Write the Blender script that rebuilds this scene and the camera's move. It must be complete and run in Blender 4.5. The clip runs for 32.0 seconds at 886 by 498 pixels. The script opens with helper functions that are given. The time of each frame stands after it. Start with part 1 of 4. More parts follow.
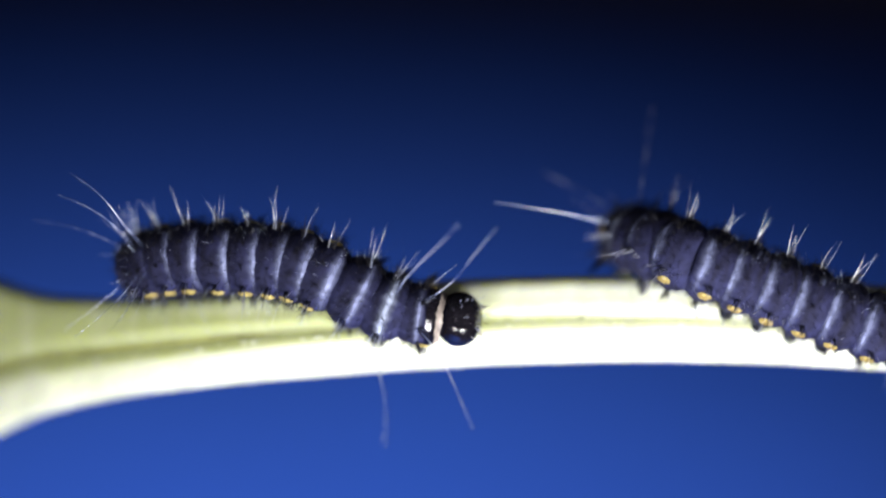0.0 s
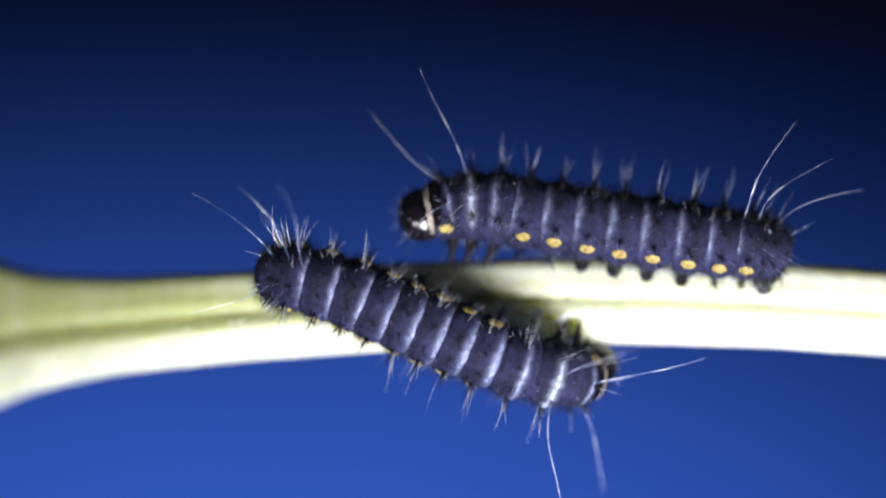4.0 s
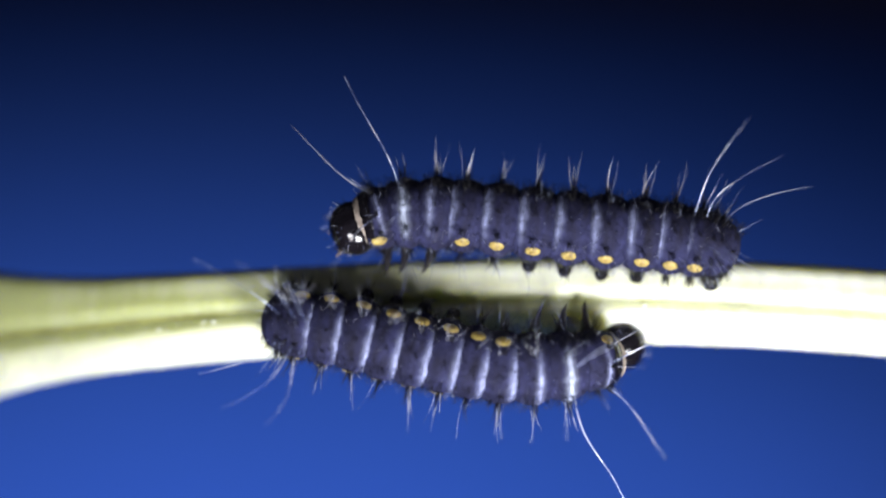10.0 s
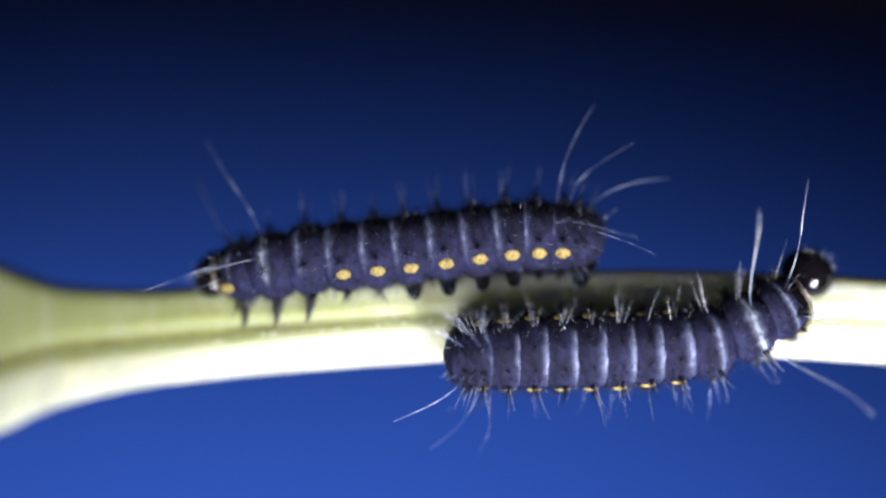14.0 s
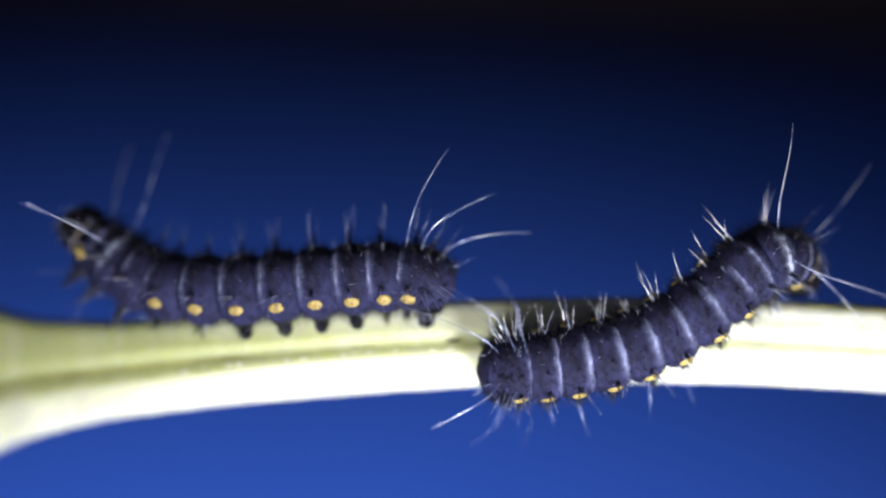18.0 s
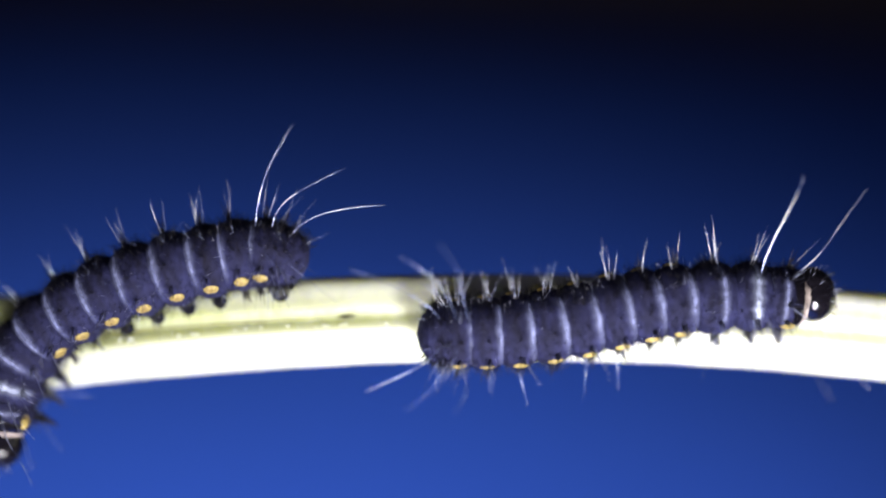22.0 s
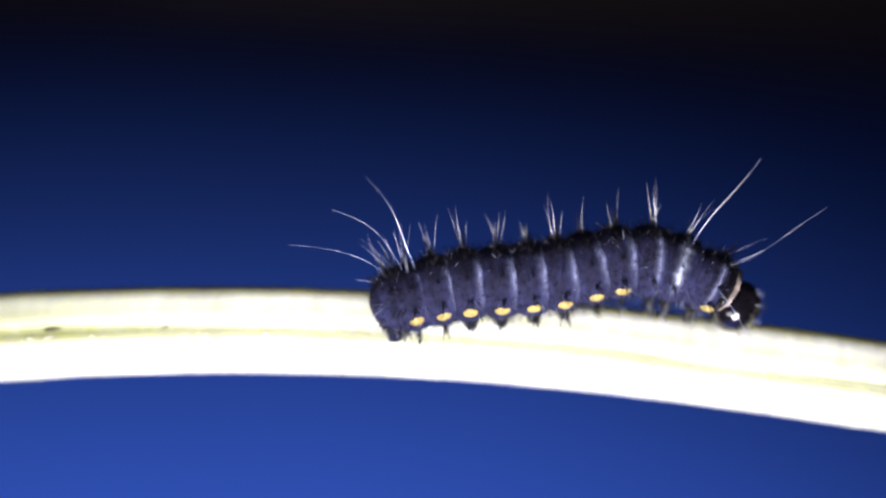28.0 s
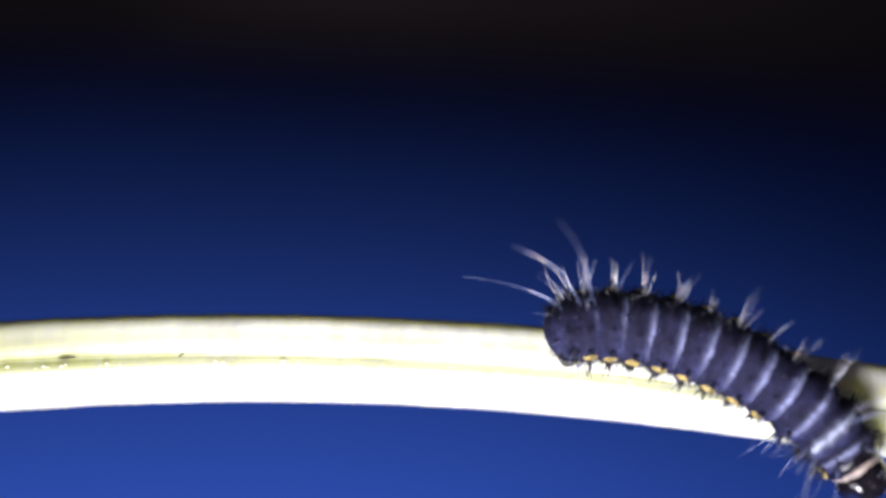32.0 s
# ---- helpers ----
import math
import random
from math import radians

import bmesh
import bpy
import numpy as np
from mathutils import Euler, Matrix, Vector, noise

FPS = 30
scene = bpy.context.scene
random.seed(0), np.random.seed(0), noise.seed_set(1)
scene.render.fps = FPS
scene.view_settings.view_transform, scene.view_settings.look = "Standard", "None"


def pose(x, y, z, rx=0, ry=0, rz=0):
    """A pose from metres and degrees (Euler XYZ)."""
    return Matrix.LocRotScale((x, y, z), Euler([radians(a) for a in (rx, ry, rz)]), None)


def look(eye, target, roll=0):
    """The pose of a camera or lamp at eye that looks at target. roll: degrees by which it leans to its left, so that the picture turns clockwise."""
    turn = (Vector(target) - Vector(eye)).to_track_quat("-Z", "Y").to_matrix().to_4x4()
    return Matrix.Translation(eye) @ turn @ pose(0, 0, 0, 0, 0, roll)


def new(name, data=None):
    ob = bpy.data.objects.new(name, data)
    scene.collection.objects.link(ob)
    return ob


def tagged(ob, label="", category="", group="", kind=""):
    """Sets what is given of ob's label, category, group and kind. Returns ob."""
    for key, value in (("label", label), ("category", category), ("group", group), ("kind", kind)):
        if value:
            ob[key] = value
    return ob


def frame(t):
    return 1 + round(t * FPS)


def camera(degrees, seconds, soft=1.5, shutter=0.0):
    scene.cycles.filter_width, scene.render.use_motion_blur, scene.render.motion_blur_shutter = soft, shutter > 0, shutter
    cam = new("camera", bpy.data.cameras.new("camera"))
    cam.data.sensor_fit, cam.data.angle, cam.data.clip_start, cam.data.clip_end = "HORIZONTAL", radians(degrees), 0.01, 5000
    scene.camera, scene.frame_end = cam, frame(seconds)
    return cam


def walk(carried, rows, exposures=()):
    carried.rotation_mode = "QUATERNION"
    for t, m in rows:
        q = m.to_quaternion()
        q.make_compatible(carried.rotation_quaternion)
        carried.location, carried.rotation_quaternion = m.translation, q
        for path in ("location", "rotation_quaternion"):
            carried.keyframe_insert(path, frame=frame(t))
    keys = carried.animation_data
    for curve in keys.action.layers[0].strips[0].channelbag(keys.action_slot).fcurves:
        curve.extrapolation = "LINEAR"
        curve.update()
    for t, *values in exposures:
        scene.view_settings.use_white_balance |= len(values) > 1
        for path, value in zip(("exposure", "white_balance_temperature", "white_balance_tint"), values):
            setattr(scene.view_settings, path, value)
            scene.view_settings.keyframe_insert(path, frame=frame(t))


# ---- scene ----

MM = 0.001

# ---- the camera and its way ----
cam = camera(30, 32.0, 2.3)
cam.data.dof.use_dof = True
cam.data.dof.focus_distance = 0.0354
cam.data.dof.aperture_fstop = 17.5
# <path>
walk(cam, [
    (0, pose(-0.000586, -0.037399, 0.001198, 90.615, 0.182, 0)),
    (0.5, pose(-0.000242, -0.037389, 0.001195, 90.709, 0.212, 0)),
    (1, pose(0.000086, -0.037380, 0.001193, 90.501, 0.242, 0)),
    (1.5, pose(0.000026, -0.037414, 0.001190, 90.287, 0.133, 0)),
    (2, pose(-0.000041, -0.037447, 0.001188, 89.918, 0.023, 0)),
    (2.5, pose(-0.000272, -0.037621, 0.001184, 90.186, -0.054, 0)),
    (4.5, pose(-0.000322, -0.037419, 0.001175, 89.842, -0.292, 0)),
    (5, pose(-0.000880, -0.037496, 0.001173, 89.724, -0.338, 0)),
    (5.5, pose(-0.000791, -0.037514, 0.001169, 89.948, -0.305, 0)),
    (6, pose(-0.000210, -0.037530, 0.001167, 89.928, -0.272, 0)),
    (6.5, pose(-0.000408, -0.037550, 0.001162, 90.544, -0.205, 0)),
    (7, pose(0.000083, -0.037571, 0.001158, 90.590, -0.139, 0)),
    (7.5, pose(-0.000140, -0.037603, 0.001154, 90.826, -0.173, 0)),
    (8, pose(-0.000399, -0.037641, 0.001155, 90.185, -0.208, 0)),
    (8.5, pose(-0.000676, -0.037460, 0.001153, 90.071, -0.211, 0)),
    (9, pose(-0.000128, -0.037280, 0.001150, 90.223, -0.214, 0)),
    (9.5, pose(0.000357, -0.037165, 0.001146, 89.550, -0.137, 0)),
    (10, pose(0.000266, -0.037052, 0.001145, 90.010, -0.059, 0)),
    (10.5, pose(-0.000370, -0.037064, 0.001141, 89.715, -0.126, 0)),
    (11, pose(-0.000309, -0.037076, 0.001138, 89.767, -0.192, 0)),
    (11.5, pose(-0.000281, -0.037064, 0.001139, 90.507, -0.181, 0)),
    (12, pose(-0.000170, -0.037054, 0.001135, 90.312, -0.171, 0)),
    (12.5, pose(-0.000281, -0.036908, 0.001106, 90.718, -0.127, 0)),
    (13, pose(-0.000330, -0.036764, 0.001076, 90.743, -0.083, 0)),
    (13.5, pose(-0.000676, -0.037052, 0.001040, 90.916, -0.109, 0)),
    (14, pose(-0.001020, -0.037346, 0.001003, 90.652, -0.135, 0)),
    (14.5, pose(-0.000337, -0.037353, 0.000971, 90.773, 0.044, 0)),
    (16.5, pose(-0.000958, -0.037645, 0.000834, 91.243, -0.082, 0)),
    (17, pose(-0.000554, -0.037566, 0.000803, 91.124, 0.012, 0)),
    (17.5, pose(-0.000421, -0.037508, 0.000769, 91.864, 0.161, 0)),
    (18, pose(-0.000247, -0.037459, 0.000738, 92.063, 0.310, 0)),
    (18.5, pose(-0.000625, -0.037529, 0.000703, 92.023, 0.172, 0)),
    (19, pose(-0.001054, -0.037595, 0.000667, 92.125, 0.034, 0)),
    (19.5, pose(0.001199, -0.037555, 0.000624, 92.665, 0.041, 0)),
    (20, pose(0.001362, -0.037562, 0.000589, 91.277, 0.047, 0)),
    (20.5, pose(0.001913, -0.037396, 0.000550, 91.737, 0.149, 0)),
    (21, pose(0.001902, -0.037239, 0.000512, 91.686, 0.250, 0)),
    (21.5, pose(0.002003, -0.037177, 0.000473, 91.728, 0.127, 0)),
    (22, pose(0.002105, -0.037116, 0.000432, 91.703, 0.005, 0)),
    (22.5, pose(0.002500, -0.037068, 0.000391, 91.485, -0.012, 0)),
    (23, pose(0.002770, -0.037008, 0.000353, 91.929, -0.029, 0)),
    (23.5, pose(0.003622, -0.036857, 0.000320, 92.416, 0.005, 0)),
    (24, pose(0.004405, -0.036720, 0.000284, 92.414, 0.039, 0)),
    (24.5, pose(0.006122, -0.036615, 0.000251, 92.858, 0.098, 0)),
    (25, pose(0.006153, -0.036517, 0.000217, 93.057, 0.157, 0)),
    (25.5, pose(0.006582, -0.036576, 0.000174, 93.241, 0.225, 0)),
    (26, pose(0.007266, -0.036647, 0.000126, 93.066, 0.294, 0)),
    (26.5, pose(0.008214, -0.036748, 0.000100, 93.202, 0.273, 0)),
    (28.5, pose(0.008604, -0.037190, -0.000012, 92.690, 0.188, 0)),
    (29, pose(0.008626, -0.036929, -0.000020, 93.021, 0.240, 0)),
    (29.5, pose(0.008495, -0.036842, -0.000040, 92.540, 0.141, 0)),
    (30, pose(0.008343, -0.036736, -0.000056, 92.705, 0.041, 0)),
    (31, pose(0.008187, -0.036289, -0.000068, 93.332, 0.042, 0)),
    (32, pose(0.008147, -0.036721, -0.000131, 93.951, 0.230, 0)),
], ((0, 0, 6500, 10), (15, 0, 6500, 10), (20, 0, 6400, 16), (32, 0, 6450, 20)))
# </path>

# ---- light: a dark room, two small lamps below the lens, one lamp on the blue sheet ----
world = bpy.data.worlds.new("dark_room")
world.use_nodes = True
world.node_tree.nodes["Background"].inputs["Color"].default_value = (0.42, 0.42, 0.62, 1)
world.node_tree.nodes["Background"].inputs["Strength"].default_value = 0.065
scene.world = world
scene.view_settings.exposure = 0.0


def spot(name, eye, target, watts, size, cone, blend, colour):
    lamp = bpy.data.lights.new(name, "SPOT")
    lamp.energy, lamp.shadow_soft_size = watts, size
    lamp.spot_size, lamp.spot_blend, lamp.color = radians(cone), blend, colour
    ob = new(name, lamp)
    ob.matrix_world = look([v * MM for v in eye], [v * MM for v in target])
    return ob


spot("led_lamp", (-7, -23.0, -13.5), (-4, 0, -0.3), 0.0295, 0.0040, 110, 1.0, (0.95, 0.96, 1.0))
spot("led_lamp", (11, -21.0, -18.0), (9.5, 0, -0.6), 0.084, 0.0042, 110, 1.0, (0.95, 0.96, 1.0))
spot("sheet_lamp", (-26, -120, -60), (-32, 220, -149), 8.5, 0.006, 74, 1.0, (1.0, 1.0, 1.0))


# ---- materials ----
def material(name, base, rough=0.6, metal=0.0, spec=0.5, scale=4000.0, vary=0.35, bump=0.3, squash=(1, 1, 1), second=None, alpha=None, inside=0.0, faded=False, zone=None, edge=(0.75, 1.2)):
    """Base colour broken up by noise at two sizes, with fine relief."""
    m = bpy.data.materials.new(name)
    m.use_nodes = True
    t = m.node_tree
    b = t.nodes["Principled BSDF"]
    b.inputs["Roughness"].default_value = rough
    b.inputs["Metallic"].default_value = metal
    b.inputs["Specular IOR Level"].default_value = spec
    co = t.nodes.new("ShaderNodeTexCoord")
    mp = t.nodes.new("ShaderNodeMapping")
    mp.inputs["Scale"].default_value = squash
    t.links.new(co.outputs["Object"], mp.inputs["Vector"])
    big = t.nodes.new("ShaderNodeTexNoise")
    big.inputs["Scale"].default_value, big.inputs["Detail"].default_value = scale * 0.22, 3
    fine = t.nodes.new("ShaderNodeTexNoise")
    fine.inputs["Scale"].default_value, fine.inputs["Detail"].default_value = scale, 4
    for n in (big, fine):
        t.links.new(mp.outputs["Vector"], n.inputs["Vector"])
    mix = t.nodes.new("ShaderNodeMath")
    mix.operation = "ADD"
    t.links.new(big.outputs["Fac"], mix.inputs[0])
    t.links.new(fine.outputs["Fac"], mix.inputs[1])
    ramp = t.nodes.new("ShaderNodeMapRange")
    ramp.inputs["From Min"].default_value, ramp.inputs["From Max"].default_value = 0.7, 1.3
    t.links.new(mix.outputs[0], ramp.inputs["Value"])
    col = t.nodes.new("ShaderNodeMix")
    col.data_type = "RGBA"
    dark = second or tuple(c * (1 - vary) for c in base)
    light = base if second else tuple(min(1, c * (1 + vary)) for c in base)
    col.inputs[6].default_value = (*dark, 1)
    col.inputs[7].default_value = (*light, 1)
    t.links.new(ramp.outputs[0], col.inputs[0])
    tint = col.outputs[2]
    if zone:
        where = t.nodes.new("ShaderNodeAttribute")
        where.attribute_name = "fade"
        ragged = t.nodes.new("ShaderNodeMath")
        ragged.operation = "MULTIPLY"
        t.links.new(where.outputs["Fac"], ragged.inputs[0])
        t.links.new(mix.outputs[0], ragged.inputs[1])
        ragged.use_clamp = True
        over = t.nodes.new("ShaderNodeMix")
        over.data_type = "RGBA"
        over.inputs[7].default_value = (*zone, 1)
        t.links.new(ragged.outputs[0], over.inputs[0])
        t.links.new(tint, over.inputs[6])
        tint = over.outputs[2]
    t.links.new(tint, b.inputs["Base Color"])
    if alpha:
        thin = t.nodes.new("ShaderNodeMapRange")
        thin.inputs["From Min"].default_value, thin.inputs["From Max"].default_value = edge
        thin.inputs["To Min"].default_value, thin.inputs["To Max"].default_value = alpha
        t.links.new(mix.outputs[0], thin.inputs["Value"])
        cover = thin.outputs[0]
        if faded:
            soft = t.nodes.new("ShaderNodeAttribute")
            soft.attribute_name = "fade"
            both = t.nodes.new("ShaderNodeMath")
            both.operation = "MULTIPLY"
            t.links.new(cover, both.inputs[0])
            t.links.new(soft.outputs["Fac"], both.inputs[1])
            cover = both.outputs[0]
        t.links.new(cover, b.inputs["Alpha"])
    if inside:
        b.inputs["Subsurface Weight"].default_value = inside
        b.inputs["Subsurface Radius"].default_value = (1.0, 0.95, 0.16)
        b.inputs["Subsurface Scale"].default_value = 0.0011
    bp = t.nodes.new("ShaderNodeBump")
    bp.inputs["Strength"].default_value, bp.inputs["Distance"].default_value = bump, 0.00004
    t.links.new(fine.outputs["Fac"], bp.inputs["Height"])
    t.links.new(bp.outputs["Normal"], b.inputs["Normal"])
    return m


SKIN = material("velvet_skin", (0.0195, 0.0205, 0.060), 0.85, spec=0.2, scale=4400, vary=0.5, bump=0.6, zone=(0.0045, 0.0035, 0.0055))
SHELL = material("black_shell", (0.006, 0.005, 0.007), 0.12, spec=0.6, scale=7500, vary=0.4, bump=0.5)
STRIPE = material("pale_stripe", (0.31, 0.34, 0.56), 0.6, scale=6000, vary=0.35, bump=0.4, alpha=(0.55, 1.0), faded=True)
PATCH = material("bluish_white_patch", (0.55, 0.61, 0.82), 0.6, scale=6000, vary=0.25, bump=0.4, alpha=(0.5, 1.0), faded=True)
COLLAR = material("cream_collar", (0.44, 0.37, 0.31), 0.5, scale=5200, bump=0.5, second=(0.07, 0.05, 0.045))
YELLOW = material("yellow_spot", (0.60, 0.47, 0.12), 0.55, scale=14000, bump=0.7, second=(0.17, 0.10, 0.025))
BRISTLE = material("black_bristle", (0.006, 0.0055, 0.008), 0.4, spec=0.3, scale=5000, vary=0.3, bump=0.1)
# both hairs: glints painted in, as patchy alpha and white-to-blue colour along the hair
WHITE_HAIR_GLINT = material("white_hair_glint", (1.0, 1.0, 1.0), 0.28, metal=0.45, spec=0.9, scale=5000, bump=0.1, second=(0.30, 0.42, 0.90), alpha=(0.25, 1.0), edge=(0.88, 1.10))
LONG_HAIR_GLINT = material("long_white_hair_glint", (1.0, 1.0, 1.0), 0.28, metal=0.55, spec=0.9, scale=1800, bump=0.1, second=(0.26, 0.38, 0.88), alpha=(0.20, 1.0), edge=(0.89, 1.05))
LEG = material("leg_horn", (0.018, 0.016, 0.020), 0.28, scale=6000, vary=0.4, bump=0.3)
PROLEG = material("proleg_skin", (0.009, 0.008, 0.013), 0.24, scale=8000, vary=0.4, bump=0.5)
STEM = material("stem_skin", (0.72, 0.73, 0.57), 0.5, scale=1700, vary=0.20, bump=0.6, squash=(1.8, 1, 0.3), inside=0.6, zone=(0.40, 0.43, 0.185))
OLIVE = material("stem_groove", (0.24, 0.245, 0.07), 0.5, scale=2500, vary=0.35, bump=0.25, squash=(0.6, 1, 1))
BUMP = material("stem_bump", (0.80, 0.81, 0.70), 0.4, scale=4000, vary=0.1, bump=0.2)
SCAR = material("stem_scar", (0.05, 0.045, 0.02), 0.7, scale=5000, vary=0.4)
WALL = material("dark_wall", (0.105, 0.085, 0.086), 0.9, spec=0.1, scale=40, vary=0.2, bump=0.05)
SHEET = material("blue_sheet", (0.0165, 0.0565, 0.293), 0.9, spec=0.1, scale=60, vary=0.03, bump=0.02)


# ---- building helpers ----
def part(name, mesh, mat, parent, label="", fade=None):
    """One mesh object under a thing or a part; mesh is a bmesh, a mesh or (points, faces)."""
    if isinstance(mesh, tuple):
        me = bpy.data.meshes.new(name)
        me.from_pydata(mesh[0], [], mesh[1])
        if len(mesh) > 2:
            me.polygons.foreach_set("material_index", mesh[2])
        me.polygons.foreach_set("use_smooth", [True] * len(me.polygons))
    elif isinstance(mesh, bmesh.types.BMesh):
        me = bpy.data.meshes.new(name)
        mesh.to_mesh(me)
        mesh.free()
        me.polygons.foreach_set("use_smooth", [True] * len(me.polygons))
    else:
        me = mesh
    if not me.materials:
        for m in mat if isinstance(mat, (list, tuple)) else (mat,):
            me.materials.append(m)
    if fade:
        me.attributes.new("fade", "FLOAT", "POINT").data.foreach_set("value", fade)
    ob = new(name, me)
    ob.parent = parent
    if label:
        tagged(ob, label)
    return ob


def glide(knots, x):
    """Smooth value at x through (x, value...) rows."""
    k = np.asarray(knots, float)
    xs, v = k[:, 0], k[:, 1:]
    d = np.gradient(v, xs, axis=0)
    i = int(np.clip(np.searchsorted(xs, x) - 1, 0, len(xs) - 2))
    h = xs[i + 1] - xs[i]
    s = (x - xs[i]) / h
    a, b = 2 * s ** 3 - 3 * s ** 2 + 1, s ** 3 - 2 * s ** 2 + s
    c, e = -2 * s ** 3 + 3 * s ** 2, s ** 3 - s ** 2
    return a * v[i] + b * h * d[i] + c * v[i + 1] + e * h * d[i + 1]


def tube(points, radii, sides=5):
    """Closed tapered tube through the points: (points, faces)."""
    vs, fs = [], []
    n = len(points)
    for i, p in enumerate(points):
        a = Vector(points[max(i - 1, 0)])
        b = Vector(points[min(i + 1, n - 1)])
        q = (b - a).to_track_quat("Z", "Y")
        for k in range(sides):
            w = 2 * math.pi * k / sides
            vs.append(tuple(Vector(p) + q @ Vector((math.cos(w), math.sin(w), 0)) * radii[i]))
    for i in range(n - 1):
        for k in range(sides):
            j = (k + 1) % sides
            fs.append((i * sides + k, i * sides + j, (i + 1) * sides + j, (i + 1) * sides + k))
    fs.append(tuple(range(sides))[::-1])
    fs.append(tuple((n - 1) * sides + k for k in range(sides)))
    return vs, fs


def joined(pieces):
    """Several (points, faces, slot) pieces in one."""
    vs, fs, ms = [], [], []
    for v, f, slot in pieces:
        o = len(vs)
        vs += v
        fs += [tuple(i + o for i in q) for q in f]
        ms += [slot] * len(f)
    return vs, fs, ms


# ---- the blue sheet behind, sweeping forward into the table ----
FLOOR = -140.0


def build_sheet():
    bm = bmesh.new()
    rows = []
    profile = [(-160, FLOOR), (130, FLOOR)]
    for k in range(1, 9):
        a = math.radians(90 * k / 9)
        profile.append((130 + 90 * math.sin(a), FLOOR + 90 * (1 - math.cos(a))))
    profile += [(220, FLOOR + 90), (220, 41)]
    for y, z in profile:
        rows.append([bm.verts.new((x * MM, y * MM, (z - (0.055 * x if z > 0 else 0)) * MM)) for x in np.linspace(-320, 320, 9)])
    for a, b in zip(rows, rows[1:]):
        for i in range(8):
            bm.faces.new((a[i], a[i + 1], b[i + 1], b[i]))
    r = bmesh.ops.extrude_face_region(bm, geom=bm.faces[:])
    for v in r["geom"]:
        if isinstance(v, bmesh.types.BMVert):
            v.co += Vector((0, 0.4 * MM, -0.4 * MM))
    bmesh.ops.recalc_face_normals(bm, faces=bm.faces)
    ob = part("backdrop", bm, SHEET, None)
    return tagged(ob, "plain matt blue paper sheet, darker towards the top", "backdrop", kind="structure")


def build_wall():
    """The dark wall of the room, behind the sheet's upper edge."""
    bm = bmesh.new()
    bmesh.ops.create_cube(bm, size=1)
    for v in bm.verts:
        v.co = Vector((v.co.x * 1.6, 0.42 + v.co.y * 0.02, 0.17 + v.co.z * 0.9))
    ob = part("wall_back", bm, WALL, None)
    return tagged(ob, "dark unlit wall behind the blue sheet", "wall", kind="structure")


build_sheet()
build_wall()

# ---- the stem: x, centre height, half height, groove above centre, half depth (mm) ----
STEM_LINE = [
    (-30, -3.2, 10.0, -4.6, 0.55), (-22, -1.9, 6.6, -3.4, 0.6), (-16.6, -1.1, 4.1, -2.0, 0.66),
    (-12.75, -0.944, 2.63, -1.11, 0.72), (-11.2, -0.931, 1.977, -0.434, 0.78), (-9.7, -0.835, 1.384, -0.045, 0.8),
    (-8.16, -0.682, 1.142, 0, 0.8), (-5.87, -0.472, 1.033, 0.05, 0.78), (-2.8, -0.245, 0.991, 0.085, 0.78),
    (0.25, -0.067, 0.972, 0.067, 0.78), (4.08, 0, 0.957, 0.05, 0.78), (7.9, -0.128, 0.944, 0.05, 0.78),
    (11, -0.357, 0.957, 0.05, 0.78), (14.8, -0.791, 0.982, -0.05, 0.78), (17.86, -1.224, 1.0, 0, 0.78),
    (20.9, -1.66, 1.0, 0, 0.8), (26, -2.75, 1.0, 0, 0.8),
]


def stem_away(x):
    """How far the leaf base bends away from the lens."""
    return 0.03 * max(0.0, -2 - x) ** 2 if x > -16 else 5.88 + 0.84 * (-16 - x)


def boxy(up, leaf):
    """How square the stalk's section is; its upper shoulder is the squarest."""
    top = min(1.0, max(0.0, (up - 0.35) / 0.35))
    return (0.68 - 0.28 * leaf) * (1 - top) + 0.36 * top


def stem_ring(x, n=56):
    zc, h, g, dep = glide(STEM_LINE, x)
    ring = []
    leaf = min(1.0, max(0.0, (-4.0 - x) / 7.0))
    wide = 0.11 + 0.25 * leaf
    for k in range(n):
        a = 2 * math.pi * k / n
        z = math.cos(a) * h
        y = -math.sin(a)
        y = math.copysign(abs(y) ** boxy(z / h, leaf), y) * dep
        if y < 0:
            y += 0.13 * math.exp(-((z - g) / wide) ** 2) * min(1, h)
            y -= 0.05 * math.exp(-((z - g - 0.28) / 0.16) ** 2) + 0.06 * math.exp(-((z - g + 0.28) / 0.16) ** 2)
        w = noise.noise(Vector((x * 0.9, z * 2.2, y * 2))) * 0.025 + noise.noise(Vector((x * 3.0, z * 5, 7))) * 0.010
        away = stem_away(x)
        grow = 1 + away / 37.3
        ring.append(Vector((x * grow, y * (1 + w) + away, (zc + z * (1 + 0.5 * w)) * grow)))
    return ring, zc, h, g


def stem_mesh(xs, tail=None):
    vs, fs = [], []
    n = 56
    for x in xs:
        vs += [tuple(p * MM) for p in stem_ring(x, n)[0]]
    rings = len(xs)
    if tail:
        for (px, pz, r, lean) in tail:
            ca, sa = math.cos(lean), math.sin(lean)
            for k in range(n):
                a = 2 * math.pi * k / n
                z, y = math.cos(a) * r, -math.sin(a) * r * 0.8
                vs.append(((px + z * sa) * MM, y * MM, (pz + z * ca) * MM))
            rings += 1
    for i in range(rings - 1):
        for k in range(n):
            j = (k + 1) % n
            fs.append((i * n + k, i * n + j, (i + 1) * n + j, (i + 1) * n + k))
    fs.append(tuple(range(n)))
    fs.append(tuple((rings - 1) * n + k for k in range(n))[::-1])
    return vs, fs


